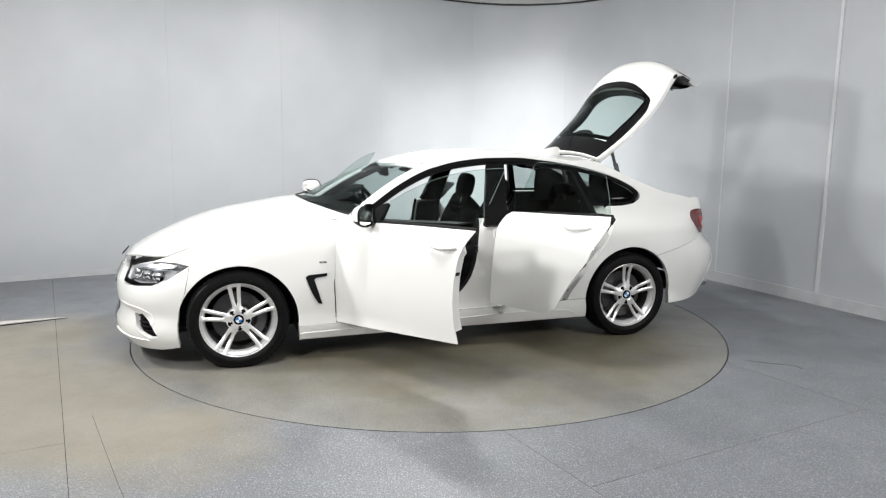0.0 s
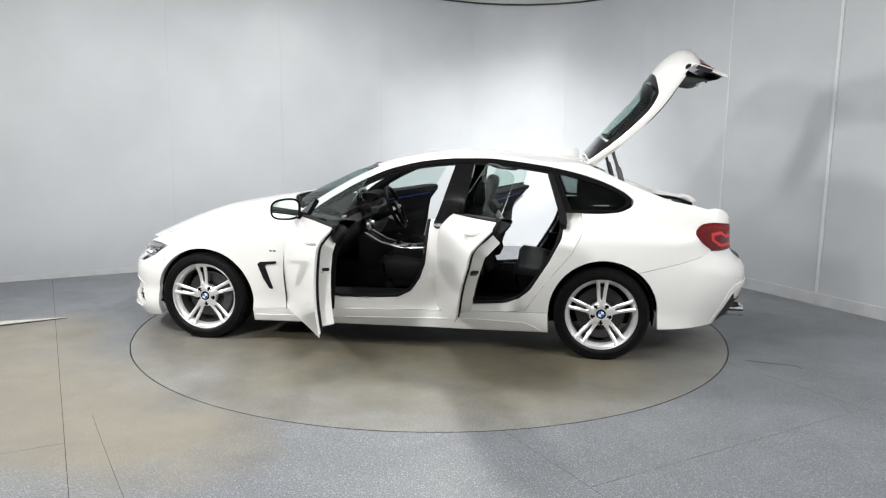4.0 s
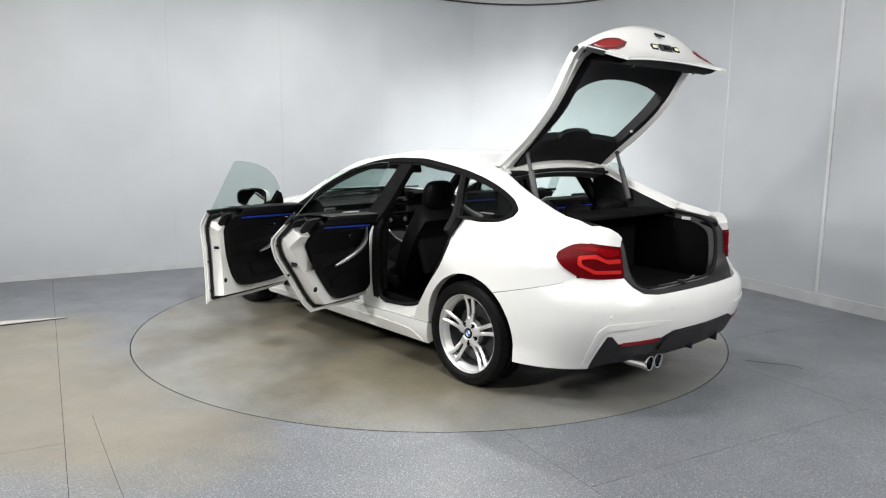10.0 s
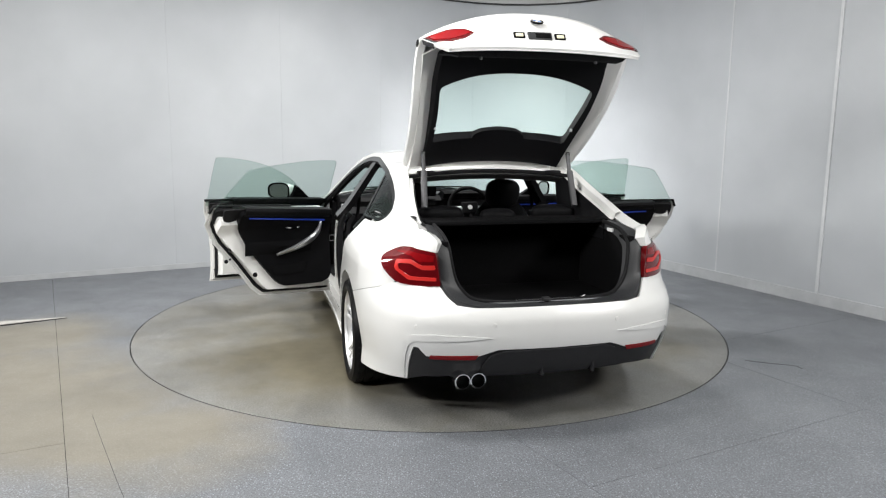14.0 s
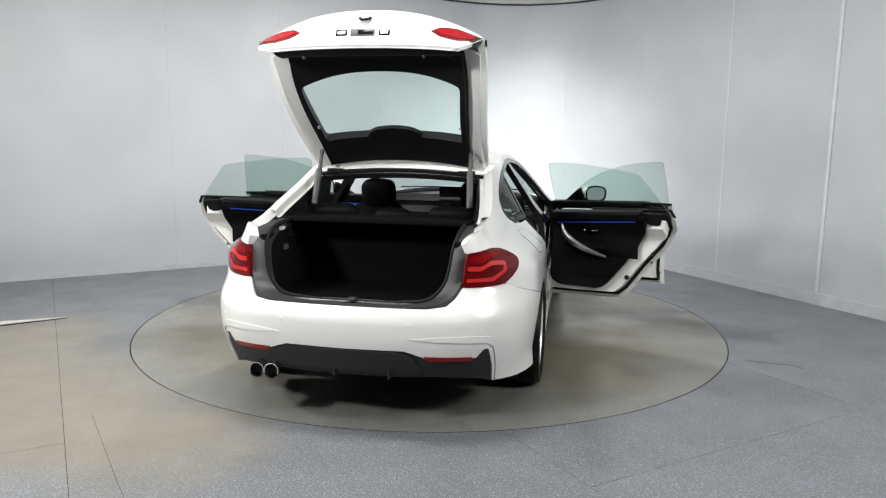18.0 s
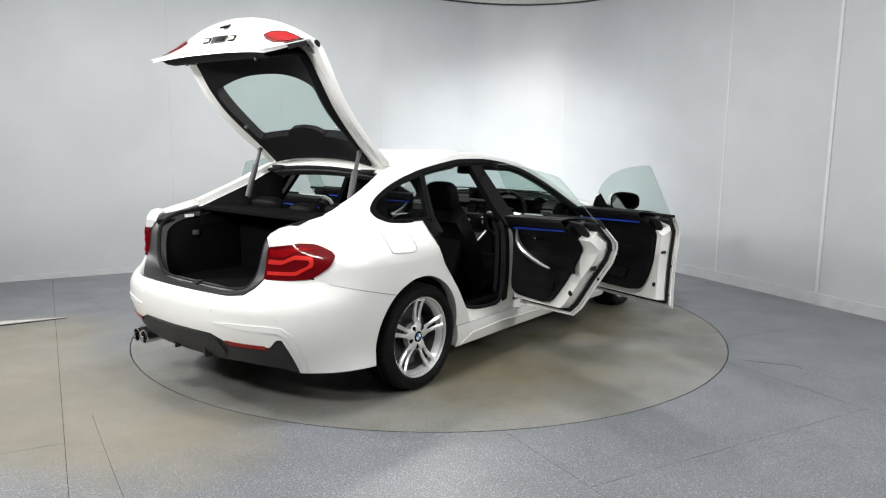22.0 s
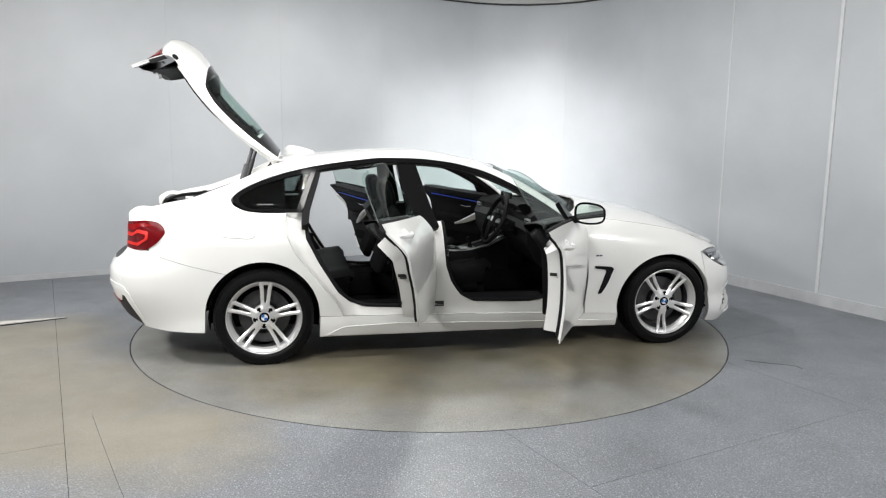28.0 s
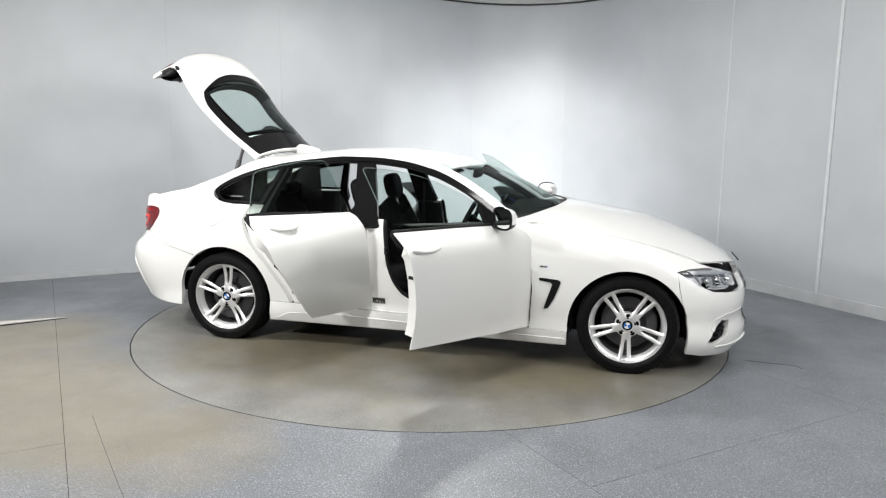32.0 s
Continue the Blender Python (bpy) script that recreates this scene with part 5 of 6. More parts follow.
BPILLAR = [(-0.505, 1.292), (-0.375, 1.295), (-0.277, 0.93), (-0.255, 0.872), (-0.285, 0.862), (-0.41, 0.864), (-0.445, 0.89)]
for side in (1, -1):
    part("door_frame", mirrored(panel(FRAME, jamb, 0.012, 0.035, outward=Vector((0, 1, 0))), side), PAINT_IN, car, "white painted door frame")
    half_panel("pillar_trim", rounded(BPILLAR, 0.022), car, GLOSSBLACK, side, 0.04, 0.05, -0.018, label="gloss black centre pillar")
    half_panel("pillar_rear_trim", [(-0.392, 0.355), (-0.447, 0.345), (-0.447, 0.905), (-0.402, 0.905), (-0.396, 0.60)], car, BLACKPLASTIC, side, 0.04, 0.05, -0.046)
    half_panel("pillar_base", [(-0.44, 0.40), (-0.43, 0.90), (-0.235, 0.90), (-0.20, 0.60), (-0.19, 0.40)], car, BLACKPLASTIC, side, 0.03, 0.06, -0.11)
    rear_bar = [(-1.15, 0.975), (-1.06, 1.235), (-1.015, 1.243), (-1.10, 1.0), (-1.115, 0.90), (-1.16, 0.895)]
    half_panel("window_divider", rounded(rear_bar, 0.018), car, BLACKPLASTIC, side, 0.05, 0.04, -0.02)
    half_panel("sill_plate", [(0.50, 0.348), (0.50, 0.362), (-0.05, 0.372), (-0.05, 0.358)], car, BLACKPLASTIC, side, 0.12, 0.05, -0.06, label="black sill plate")
    for rail in ([(-0.225, 0.90), (-0.195, 0.605), (-0.16, 0.495), (-0.095, 0.405), (0.0, 0.362), (0.40, 0.347), (0.59, 0.382), (0.68, 0.51), (0.702, 0.70), (0.655, 0.85), (0.60, 0.93)],
                 [(-0.445, 0.90), (-0.43, 0.6), (-0.445, 0.38), (-0.50, 0.337), (-0.776, 0.356), (-0.85, 0.384), (-0.92, 0.452), (-1.042, 0.65), (-1.119, 0.805), (-1.135, 0.97)]):
        for _ in range(2):
            rail = [rail[0]] + [q for p0, p1 in zip(rail, rail[1:]) for q in ((p0[0] * 0.75 + p1[0] * 0.25, p0[1] * 0.75 + p1[1] * 0.25), (p0[0] * 0.25 + p1[0] * 0.75, p0[1] * 0.25 + p1[1] * 0.75))] + [rail[-1]]
        pts = []
        for (a, b), (c, d) in zip(rail, rail[1:]):
            n = max(1, int(math.dist((a, b), (c, d)) / 0.04))
            pts += [(a + (c - a) * k / n, b + (d - b) * k / n) for k in range(n)]
        part("aperture_seal", mirrored(tube([jamb(u, z) - Vector((0, 0.008, 0)) for u, z in pts + [rail[-1]]], 0.013, 6), side), RUBBER, car)
    p = body(-0.30, 0.70, -0.05)
    part("striker", mirrored(tube([p + Vector((0.10, 0.0, 0.02)), p + Vector((0.10, 0.035, 0.02)), p + Vector((0.10, 0.035, -0.02)), p + Vector((0.10, 0, -0.02))], 0.005, 6), side), STEEL, car)
half_panel("sticker", [(-0.215, 0.325), (-0.305, 0.327), (-0.305, 0.365), (-0.215, 0.363)], car, STICKER, -1, 0.001, 0.05, -0.048, label="black information sticker")
for k in range(4):
    half_panel("sticker_print", [(-0.225 - 0.02 * k, 0.332), (-0.238 - 0.02 * k, 0.332), (-0.238 - 0.02 * k, 0.337 + 0.006 * (k % 3)), (-0.225 - 0.02 * k, 0.337 + 0.006 * (k % 3))], car, PRINT, -1, 0.001, 0.05, -0.0465)
half_panel("tyre_label", [(-0.225, 0.50), (-0.27, 0.50), (-0.27, 0.54), (-0.225, 0.54)], car, ROUNDEL_WHITE, 1, 0.001, 0.05, -0.0505)

# ---- cabin ----
part("cabin_floor", box(-1.15, 0.95, -0.70, 0.70, 0.20, 0.265, 0.01), CARPET, car)
pair("inner_sill", box(-0.86, 0.60, 0.65, 0.742, 0.21, 0.352, 0.02), CARPET, car)
for side in (1, -1):
    half_panel("arch_trim", rounded([(-0.78, 0.34), (-0.87, 0.375), (-0.94, 0.445), (-1.065, 0.645), (-1.145, 0.80), (-1.155, 0.95), (-1.27, 0.95), (-1.27, 0.45), (-1.0, 0.30)], 0.02), car, BLACKPLASTIC, side, 0.03, 0.05, -0.165)
part("bulkhead", box(0.84, 0.90, -0.74, 0.74, 0.2, 0.92, 0.02), CARPET, car)
pair("footwell_side", box(0.60, 0.88, 0.70, 0.76, 0.25, 0.90, 0.03), CARPET, car)
part("transmission_tunnel", box(-1.05, 0.86, -0.15, 0.15, 0.25, 0.44, 0.05, 3), CARPET, car)
rows = []
for k in range(21):
    x = -1.24 + 1.36 * k / 20
    e = roof_edge(min(x, 0.09))
    rows.append([Vector((x + 0.10 * (1 - v * v) * smooth(-0.3, 0.16, x), (e.y - 0.03) * v, e.z - 0.045 + (ROOF_C(x) - e.z) * (1 - abs(v) ** 3) * 0.9)) for v in (j / 8 for j in range(-8, 9))])
part("headliner", skin(rows, thick=0.01), LINER, car, "dark cloth headliner")
for side in (1, -1):
    hp = [body(x, RAIL(x) - 0.045, -0.075) for x in (-0.62, -0.66, -0.76, -0.80)]
    part("grab_strap", mirrored(tube([hp[0], hp[1] + Vector((0, -0.03, -0.01)), hp[2] + Vector((0, -0.03, -0.01)), hp[3]], 0.008, 6), side), BLACKPLASTIC, car)
    vis = box(0.0, 0.16, 0.12, 0.55, -0.008, 0.008, 0.006)
    part("sun_visor", mirrored(moved(vis, pose(0.02, 0.0, 1.268, 0, 20, 0)), side), LINER, car)

# dashboard
def lathe_box(points, half_width, taper=0.0, n=12):
    """A bar of the given side profile (x, z), across the car."""
    rows = []
    for k in range(-n, n + 1):
        v = k / n
        rows.append([Vector((x - taper * v * v, half_width * v, z)) for x, z in points] + [Vector((points[0][0] - taper * v * v, half_width * v, points[0][1]))])
    bm = skin(rows)
    for r in (rows[0], rows[-1]):
        bm.faces.new([bm.verts.new(p) for p in r[:-1]])
    return bm


dash = part("dashboard", lathe_box([(0.80, 0.94), (0.62, 0.955), (0.50, 0.945), (0.455, 0.91), (0.46, 0.86), (0.43, 0.80), (0.44, 0.70), (0.50, 0.60), (0.60, 0.52), (0.84, 0.50)], 0.72, 0.03), LEATHER, car, "black soft-touch dashboard with dark trim")
part("trim_panel", lathe_box([(0.452, 0.865), (0.44, 0.868), (0.418, 0.815), (0.43, 0.808)], 0.70, 0.03), CHARCOAL, dash, "dark metallic trim panel")
part("screen", box(0.455, 0.475, -0.125, 0.125, 0.945, 1.035, 0.006), GLOSSBLACK, dash, "upright centre display")
part("instrument_hood", lathe_box([(0.62, 0.955), (0.50, 0.995), (0.42, 0.99), (0.40, 0.975), (0.44, 0.93), (0.52, 0.92)], 0.2, 0.03), LEATHER, dash, m=pose(0, -0.37, 0))
part("instrument_panel", box(0.455, 0.46, -0.53, -0.21, 0.895, 0.975, 0.002), GLOSSBLACK, dash)
for y in (0.66, 0.06, -0.06, -0.66):
    v = part("air_vent", box(0.415, 0.45, y - 0.05, y + 0.05, 0.83, 0.895, 0.006), SATIN if abs(y) > 0.3 else GLOSSBLACK, dash)
    for k in range(3):
        part("slat", box(0.409, 0.43, y - 0.044, y + 0.044, 0.84 + 0.018 * k, 0.848 + 0.018 * k), BLACKPLASTIC, dash)
part("control_panel", box(0.40, 0.44, -0.12, 0.12, 0.70, 0.80, 0.01), GLOSSBLACK, dash)
for k in range(2):
    part("knob", moved(lathe([(0.0, 0.018), (0.016, 0.016), (0.018, 0.0)], 16), pose(0.40, 0.08 - 0.16 * k, 0.76, 0, 0, 90)), SATIN, dash)
console = part("centre_console", lathe_box([(0.46, 0.70), (0.30, 0.62), (0.10, 0.575), (-0.20, 0.60), (-0.36, 0.605), (-0.38, 0.40), (0.46, 0.38)], 0.12), BLACKPLASTIC, car, "black centre console with silver edges")
pair("console_trim", tube([(0.42, 0.105, 0.705), (0.28, 0.11, 0.628), (0.10, 0.11, 0.584), (-0.06, 0.11, 0.596)], 0.007, 6), SATIN, console)
part("gear_lever", tube([(0.17, -0.02, 0.58), (0.165, -0.02, 0.63), (0.16, -0.02, 0.665), (0.15, -0.02, 0.68)], [0.022, 0.014, 0.024, 0.016], 12), LEATHER, console)
part("gear_trim", box(0.08, 0.26, -0.085, 0.055, 0.590, 0.600, 0.004), SATIN, console)
part("rotary_controller", moved(lathe([(0.0, 0.02), (0.024, 0.018), (0.026, 0.0)], 20), pose(0.03, 0.03, 0.59, 90, 0, 0)), SATIN, console)
part("armrest", box(-0.36, -0.06, -0.10, 0.10, 0.60, 0.655, 0.025, 3), LEATHER, console)

# steering wheel on the right-hand side
SW = Matrix.Translation((0.265, -0.37, 0.86)) @ Matrix.Rotation(radians(-66), 4, "Y")
ring_ = [SW @ Vector((0.182 * math.cos(a), 0.182 * math.sin(a), 0)) for a in [k * math.tau / 40 for k in range(40)]]
wheel = part("steering_wheel", tube(ring_, 0.0165, 10, True), LEATHER, car, "black leather three-spoke steering wheel")
part("airbag_pad", moved(box(-0.06, 0.055, -0.075, 0.075, -0.03, 0.022, 0.025, 3), SW), LEATHER, wheel)
for a in (90, -90, 180):
    d = Vector((math.cos(radians(a)), math.sin(radians(a)), 0))
    part("wheel_spoke", tube([SW @ (d * 0.05), SW @ (d * 0.12 + Vector((0, 0, 0.004))), SW @ (d * 0.175)], [0.024, 0.017, 0.015], 8, flat=0.5), SATIN if a != 180 else LEATHER, wheel)
part("wheel_roundel", moved(lathe([(0.0, 0.006), (0.019, 0.005), (0.021, 0.0)], 24), SW @ Matrix.Translation((0, 0, 0.022)) @ Matrix.Rotation(radians(90), 4, "X")), ROUNDEL_WHITE, wheel)
part("steering_column", tube([SW @ Vector((0, 0, -0.03)), SW @ Vector((0, 0, -0.2))], 0.05, 12), BLACKPLASTIC, car)
for s_ in (1, -1):
    part("stalk", tube([SW @ Vector((0.0, s_ * 0.03, -0.05)), SW @ Vector((0.01, s_ * 0.15, -0.045))], 0.008, 6), BLACKPLASTIC, car)
part("rear_view_mirror", moved(box(-0.015, 0.02, -0.115, 0.115, -0.032, 0.032, 0.014, 3), pose(0.255, -0.02, 1.195, 0, 12, 0)), BLACKPLASTIC, car, "black interior mirror")
part("mirror_stem", tube([(0.28, -0.02, 1.20), (0.34, -0.02, 1.235)], 0.012, 8), BLACKPLASTIC, car)
part("mirror_pod", moved(box(-0.06, 0.06, -0.05, 0.05, -0.015, 0.015, 0.012), pose(0.36, -0.02, 1.222, 0, 27, 0)), BLACKPLASTIC, car)


# ---- seats ----
def cushion(points, widths, thick, bolster, name, parent, n=10, label=""):
    """A padded slab along a side profile of (x, z) points with raised edges."""
    pts = [Vector((x, 0, z)) for x, z in points]
    rows = []
    for i, p in enumerate(pts):
        a, b = pts[max(0, i - 1)], pts[min(len(pts) - 1, i + 1)]
        d = (b - a).normalized()
        nrm = Vector((-d.z, 0, d.x))
        w = widths[i]
        row = []
        for k in range(2 * n):
            s_ = -1 + 2 * (k % n) / (n - 1)
            if k >= n:
                s_ = -s_
            edge = max(0, abs(s_) - 0.55) / 0.45
            lift = bolster * math.sin(min(edge, 1) * math.pi * 0.8) if k < n else -thick
            fall = 1 - 0.35 * max(0, abs(s_) - 0.85) / 0.15 if k < n else 0.9
            row.append(p + Vector((0, w * s_ * (1 if k < n else 0.96), 0)) + nrm * (lift * fall - (0.018 if k < n and abs(s_) > 0.95 else 0)))
        row.append(row[0])
        rows.append(row)
    bm = skin(rows)
    for r in (rows[0], rows[-1]):
        try:
            bm.faces.new([bm.verts.new(q) for q in r[:-1]])
        except ValueError:
            pass
    return part(name, bm, LEATHER, parent, label, 60)


def pillow(depth, w, h, power=0.62):
    """A soft cushion between a box and a ball."""
    bm = bmesh.new()
    bmesh.ops.create_uvsphere(bm, u_segments=28, v_segments=16, radius=1.0)
    for v in bm.verts:
        v.co = Vector([math.copysign(abs(c) ** power, c) * k for c, k in zip(v.co, (depth, w, h))])
    return bm


def headrest(x, z, w, h, parent, lean=-14, depth=0.055):
    bm = pillow(depth, w, h)
    hr = part("headrest", bm, LEATHER, parent, m=pose(x, 0, z, 0, lean, 0))
    for y in (-0.055, 0.055):
        part("headrest_post", tube([(x + 0.005, y, z - h + 0.01), (x + 0.03, y, z - h - 0.07)], 0.006, 8), CHROME, parent)
    return hr


def make_front_seat(side):
    seat = cushion([(-0.36, 0.50), (-0.25, 0.505), (-0.10, 0.525), (0.05, 0.55), (0.14, 0.555), (0.165, 0.525)], [0.22, 0.235, 0.245, 0.245, 0.24, 0.22], 0.13, 0.05, "front_seat", car, label="black upholstered sports front seat")
    seat.matrix_basis = pose(0, 0.37 * side, 0)
    back = cushion([(-0.56, 0.955), (-0.535, 0.93), (-0.475, 0.80), (-0.425, 0.68), (-0.375, 0.56), (-0.345, 0.47)], [0.15, 0.19, 0.235, 0.25, 0.245, 0.22], 0.11, 0.06, "backrest", seat)
    part("seat_back_panel", box(-0.03, 0.03, -0.185, 0.185, -0.21, 0.21, 0.028, 4), CARPET, seat, m=pose(-0.555, 0, 0.70, 0, 22, 0))
    headrest(-0.55, 1.052, 0.13, 0.105, seat)
    part("seat_base", box(-0.32, 0.14, -0.21, 0.21, 0.265, 0.42, 0.02), BLACKPLASTIC, seat)
    part("seat_side_trim", box(-0.36, 0.08, 0.215 * side - 0.02, 0.215 * side + 0.02, 0.38, 0.46, 0.02), BLACKPLASTIC, seat)
    part("seat_rail", box(-0.40, 0.20, -0.20, -0.17, 0.262, 0.29, 0.004), STEEL, seat)
    part("seat_rail", box(-0.40, 0.20, 0.17, 0.20, 0.262, 0.29, 0.004), STEEL, seat)
    part("belt_buckle", tube([(-0.30, -0.245 * side, 0.47), (-0.28, -0.25 * side, 0.58)], 0.012, 6, flat=0.6), BLACKPLASTIC, seat)


for side in (1, -1):
    make_front_seat(side)
    belt = tube([(-0.36, 0.66 * side, 1.14), (-0.375, 0.70 * side, 0.8), (-0.36, 0.71 * side, 0.42)], 0.014, 6, flat=0.25)
    part("seat_belt", belt, BLACKPLASTIC, car)
bench = cushion([(-1.30, 0.47), (-1.15, 0.48), (-0.95, 0.52), (-0.83, 0.535), (-0.80, 0.50)], [0.60, 0.64, 0.65, 0.64, 0.62], 0.2, 0.01, "rear_bench", car, 14, "black upholstered rear bench seat")
cushion([(-1.52, 0.975), (-1.50, 0.955), (-1.44, 0.82), (-1.37, 0.66), (-1.31, 0.50)], [0.56, 0.59, 0.60, 0.60, 0.60], 0.10, 0.0, "backrest", bench, 14)
for y, w in ((0.36, 0.14), (-0.36, 0.14), (0.0, 0.11)):
    bm = pillow(0.055, w, 0.055)
    part("headrest", bm, LEATHER, bench, m=pose(-1.50, y, 1.005 if y else 0.985, 0, -10, 0))
    for k in (-0.045, 0.045):
        part("headrest_post", tube([(-1.495, y + k, 0.97), (-1.48, y + k, 0.92)], 0.006, 6), CHROME, bench)
for side in (1, -1):
    part("side_trim", mirrored(box(-1.75, -1.13, 0.60, 0.67, 0.30, 0.97, 0.03), side), BLACKPLASTIC, car)

# ---- luggage bay ----
part("boot_floor", box(-2.27, -1.44, -0.52, 0.52, 0.555, 0.60, 0.006), CARPET, car, "black carpeted boot floor")
for side in (1, -1):
    part("boot_side", mirrored(box(-2.20, -1.45, 0.50, 0.54, 0.58, 0.955, 0.015), side), CARPET, car)
part("seat_back_rear", box(-1.62, -1.585, -0.52, 0.52, 0.58, 0.985, 0.01), CARPET, car)
part("boot_underside", box(-2.24, -1.40, -0.55, 0.55, 0.29, 0.31), BLACKPLASTIC, car)
part("parcel_shelf", moved(box(-0.20, 0.20, -0.53, 0.53, -0.012, 0.012, 0.01), pose(-1.70, 0, 0.995, 0, 3, 0)), CARPET, car, "black parcel shelf")
pair("boot_lamp", moved(box(-0.03, 0.03, -0.006, 0.006, -0.01, 0.01, 0.004), pose(-2.0, 0.495, 0.965)), ROUNDEL_WHITE, car)
part("lashing_eye", tube([(-2.20, -0.25, 0.635), (-2.215, -0.25, 0.65), (-2.20, -0.23, 0.635)], 0.004, 6), CHROME, car)
part("boot_hook", box(-1.98, -1.94, 0.485, 0.505, 0.84, 0.87, 0.005), SATIN, car)

OUT = [(-1.88, 0.595, 1.000), (-2.0, 0.598, 0.990), (-2.08, 0.596, 0.984), (-2.14, 0.589, 0.973), (-2.19, 0.575, 0.951), (-2.212, 0.572, 0.92), (-2.226, 0.566, 0.87), (-2.240, 0.558, 0.78), (-2.262, 0.545, 0.735), (-2.315, 0.50, 0.680), (-2.375, 0.40, 0.655), (-2.405, 0.22, 0.651), (-2.415, 0.0, 0.651)]
INN = [(-1.88, 0.505, 1.000), (-1.98, 0.51, 0.992), (-2.06, 0.512, 0.984), (-2.13, 0.512, 0.966), (-2.20, 0.506, 0.93), (-2.22, 0.50, 0.87), (-2.235, 0.485, 0.78), (-2.245, 0.465, 0.73), (-2.26, 0.415, 0.672), (-2.268, 0.36, 0.650), (-2.28, 0.22, 0.640), (-2.285, 0.1, 0.638), (-2.287, 0.0, 0.638)]


def eased(points, times=2):
    """Cuts the corners of an open line of points."""
    pts = [Vector(p) for p in points]
    for _ in range(times):
        pts = [pts[0]] + [q for p0, p1 in zip(pts, pts[1:]) for q in (p0.lerp(p1, 0.25), p0.lerp(p1, 0.75))] + [pts[-1]]
    return pts


OUT, INN = eased(OUT), eased(INN)
rows = []
for a, b in zip(OUT, INN):
    a, b = Vector(a), Vector(b)
    mid = a.lerp(b, 0.5) + Vector((-0.006, 0, 0.006))
    rows.append([a + Vector((0.0, 0.006, -0.035)), a, mid, b, b + Vector((0.05, -0.015, -0.03))])
rim_ = part("boot_rim", both_sides(skin(rows, thick=0.004)), GREYPLASTIC, car, "grey plastic boot aperture trim")
pair("boot_seal", tube([Vector(b) + Vector((0.012, -0.004, 0.004)) for b in INN], 0.012, 6), RUBBER, rim_)
part("sill_guard", box(-2.285, -2.235, -0.40, 0.40, 0.640, 0.648, 0.003), SATIN, rim_, "metal loading sill strip")
part("boot_latch", box(-2.30, -2.26, -0.02, 0.02, 0.648, 0.664, 0.003), STEEL, rim_)
for side in (1, -1):
    corner = [Vector((-1.80, 0.555, 1.008)), Vector((-1.93, 0.56, 0.982)), Vector((-2.0, 0.56, 0.966)), Vector((-2.1, 0.552, 0.954)), Vector((-2.16, 0.54, 0.935))]
    part("gutter_rubber", mirrored(tube(corner, [0.012, 0.022, 0.018, 0.014, 0.010], 8), side), RUBBER, car)
    rows, rows2 = [], []
    for k in range(15):
        x = -1.26 - 0.66 * k / 14
        a = body(x, GUTTER(x))
        b = a + Vector((0.0, -0.045, -0.004))
        c_ = b + Vector((0.0, -0.008, -0.035))
        d_ = c_ + Vector((0.0, -0.02, -0.003))
        rows.append([a, a.lerp(b, 0.5) + Vector((0, 0, 0.004)), b, c_, d_])
        rows2.append([d_, d_ + Vector((0, -0.01, -0.06)), Vector((x, 0.50, 0.99 if x < -1.5 else 1.05)), Vector((x, 0.50, 0.9))])
    part("boot_gutter", mirrored(skin(rows, thick=0.004), side), PAINT_IN, car)
    part("boot_inner_trim", mirrored(skin(rows2, thick=0.006), side), BLACKPLASTIC, car)
    part("gas_strut", tube([(-1.467, 0.462 * side, 1.366), (-1.50, 0.463 * side, 1.27), (-1.505, 0.464 * side, 1.265), (-1.57, 0.475 * side, 1.06)], [0.012, 0.012, 0.019, 0.019], 12), CAST, car, "dark gas strut")
    part("strut_joint", moved(lathe([(0, 0.012), (0.013, 0.008), (0.014, -0.01), (0.0, -0.014)], 12), pose(-1.467, 0.462 * side, 1.37)), STEEL, car)
    part("tailgate_hinge", tube([(-1.24, 0.42 * side, 1.30), (-1.30, 0.42 * side, 1.285), (-1.36, 0.43 * side, 1.34), (-1.39, 0.44 * side, 1.37)], 0.014, 8), PAINT_IN, car)
    part("hinge_cover", box(-1.37, -1.28, *sorted((0.36 * side, 0.47 * side)), 1.235, 1.265, 0.012), BLACKPLASTIC, car)
rows = []
for k in range(-10, 11):
    v = k / 10
    rows.append([Vector((-1.268, 0.53 * v, ROOF_C(-1.27) - 0.006 - 0.035 * v * v)), Vector((-1.30, 0.53 * v, 1.293 - 0.030 * v * v)), Vector((-1.345, 0.52 * v, 1.282 - 0.03 * v * v)), Vector((-1.352, 0.515 * v, 1.262 - 0.03 * v * v)), Vector((-1.34, 0.51 * v, 1.245 - 0.03 * v * v))])
part("roof_header", skin(rows, thick=0.006), PAINT_IN, car)
part("header_seal", tube([Vector((-1.35, 0.53 * k / 10, 1.262 - 0.035 * (k / 10) ** 2)) for k in range(-10, 11)], 0.013, 6), RUBBER, car)
rows = [[r[-1], r[-1] + Vector((0.06, 0, -0.03)), r[-1] + Vector((0.1, 0, 0.0))] for r in rows]
part("header_trim", skin(rows, thick=0.006), LINER, car)

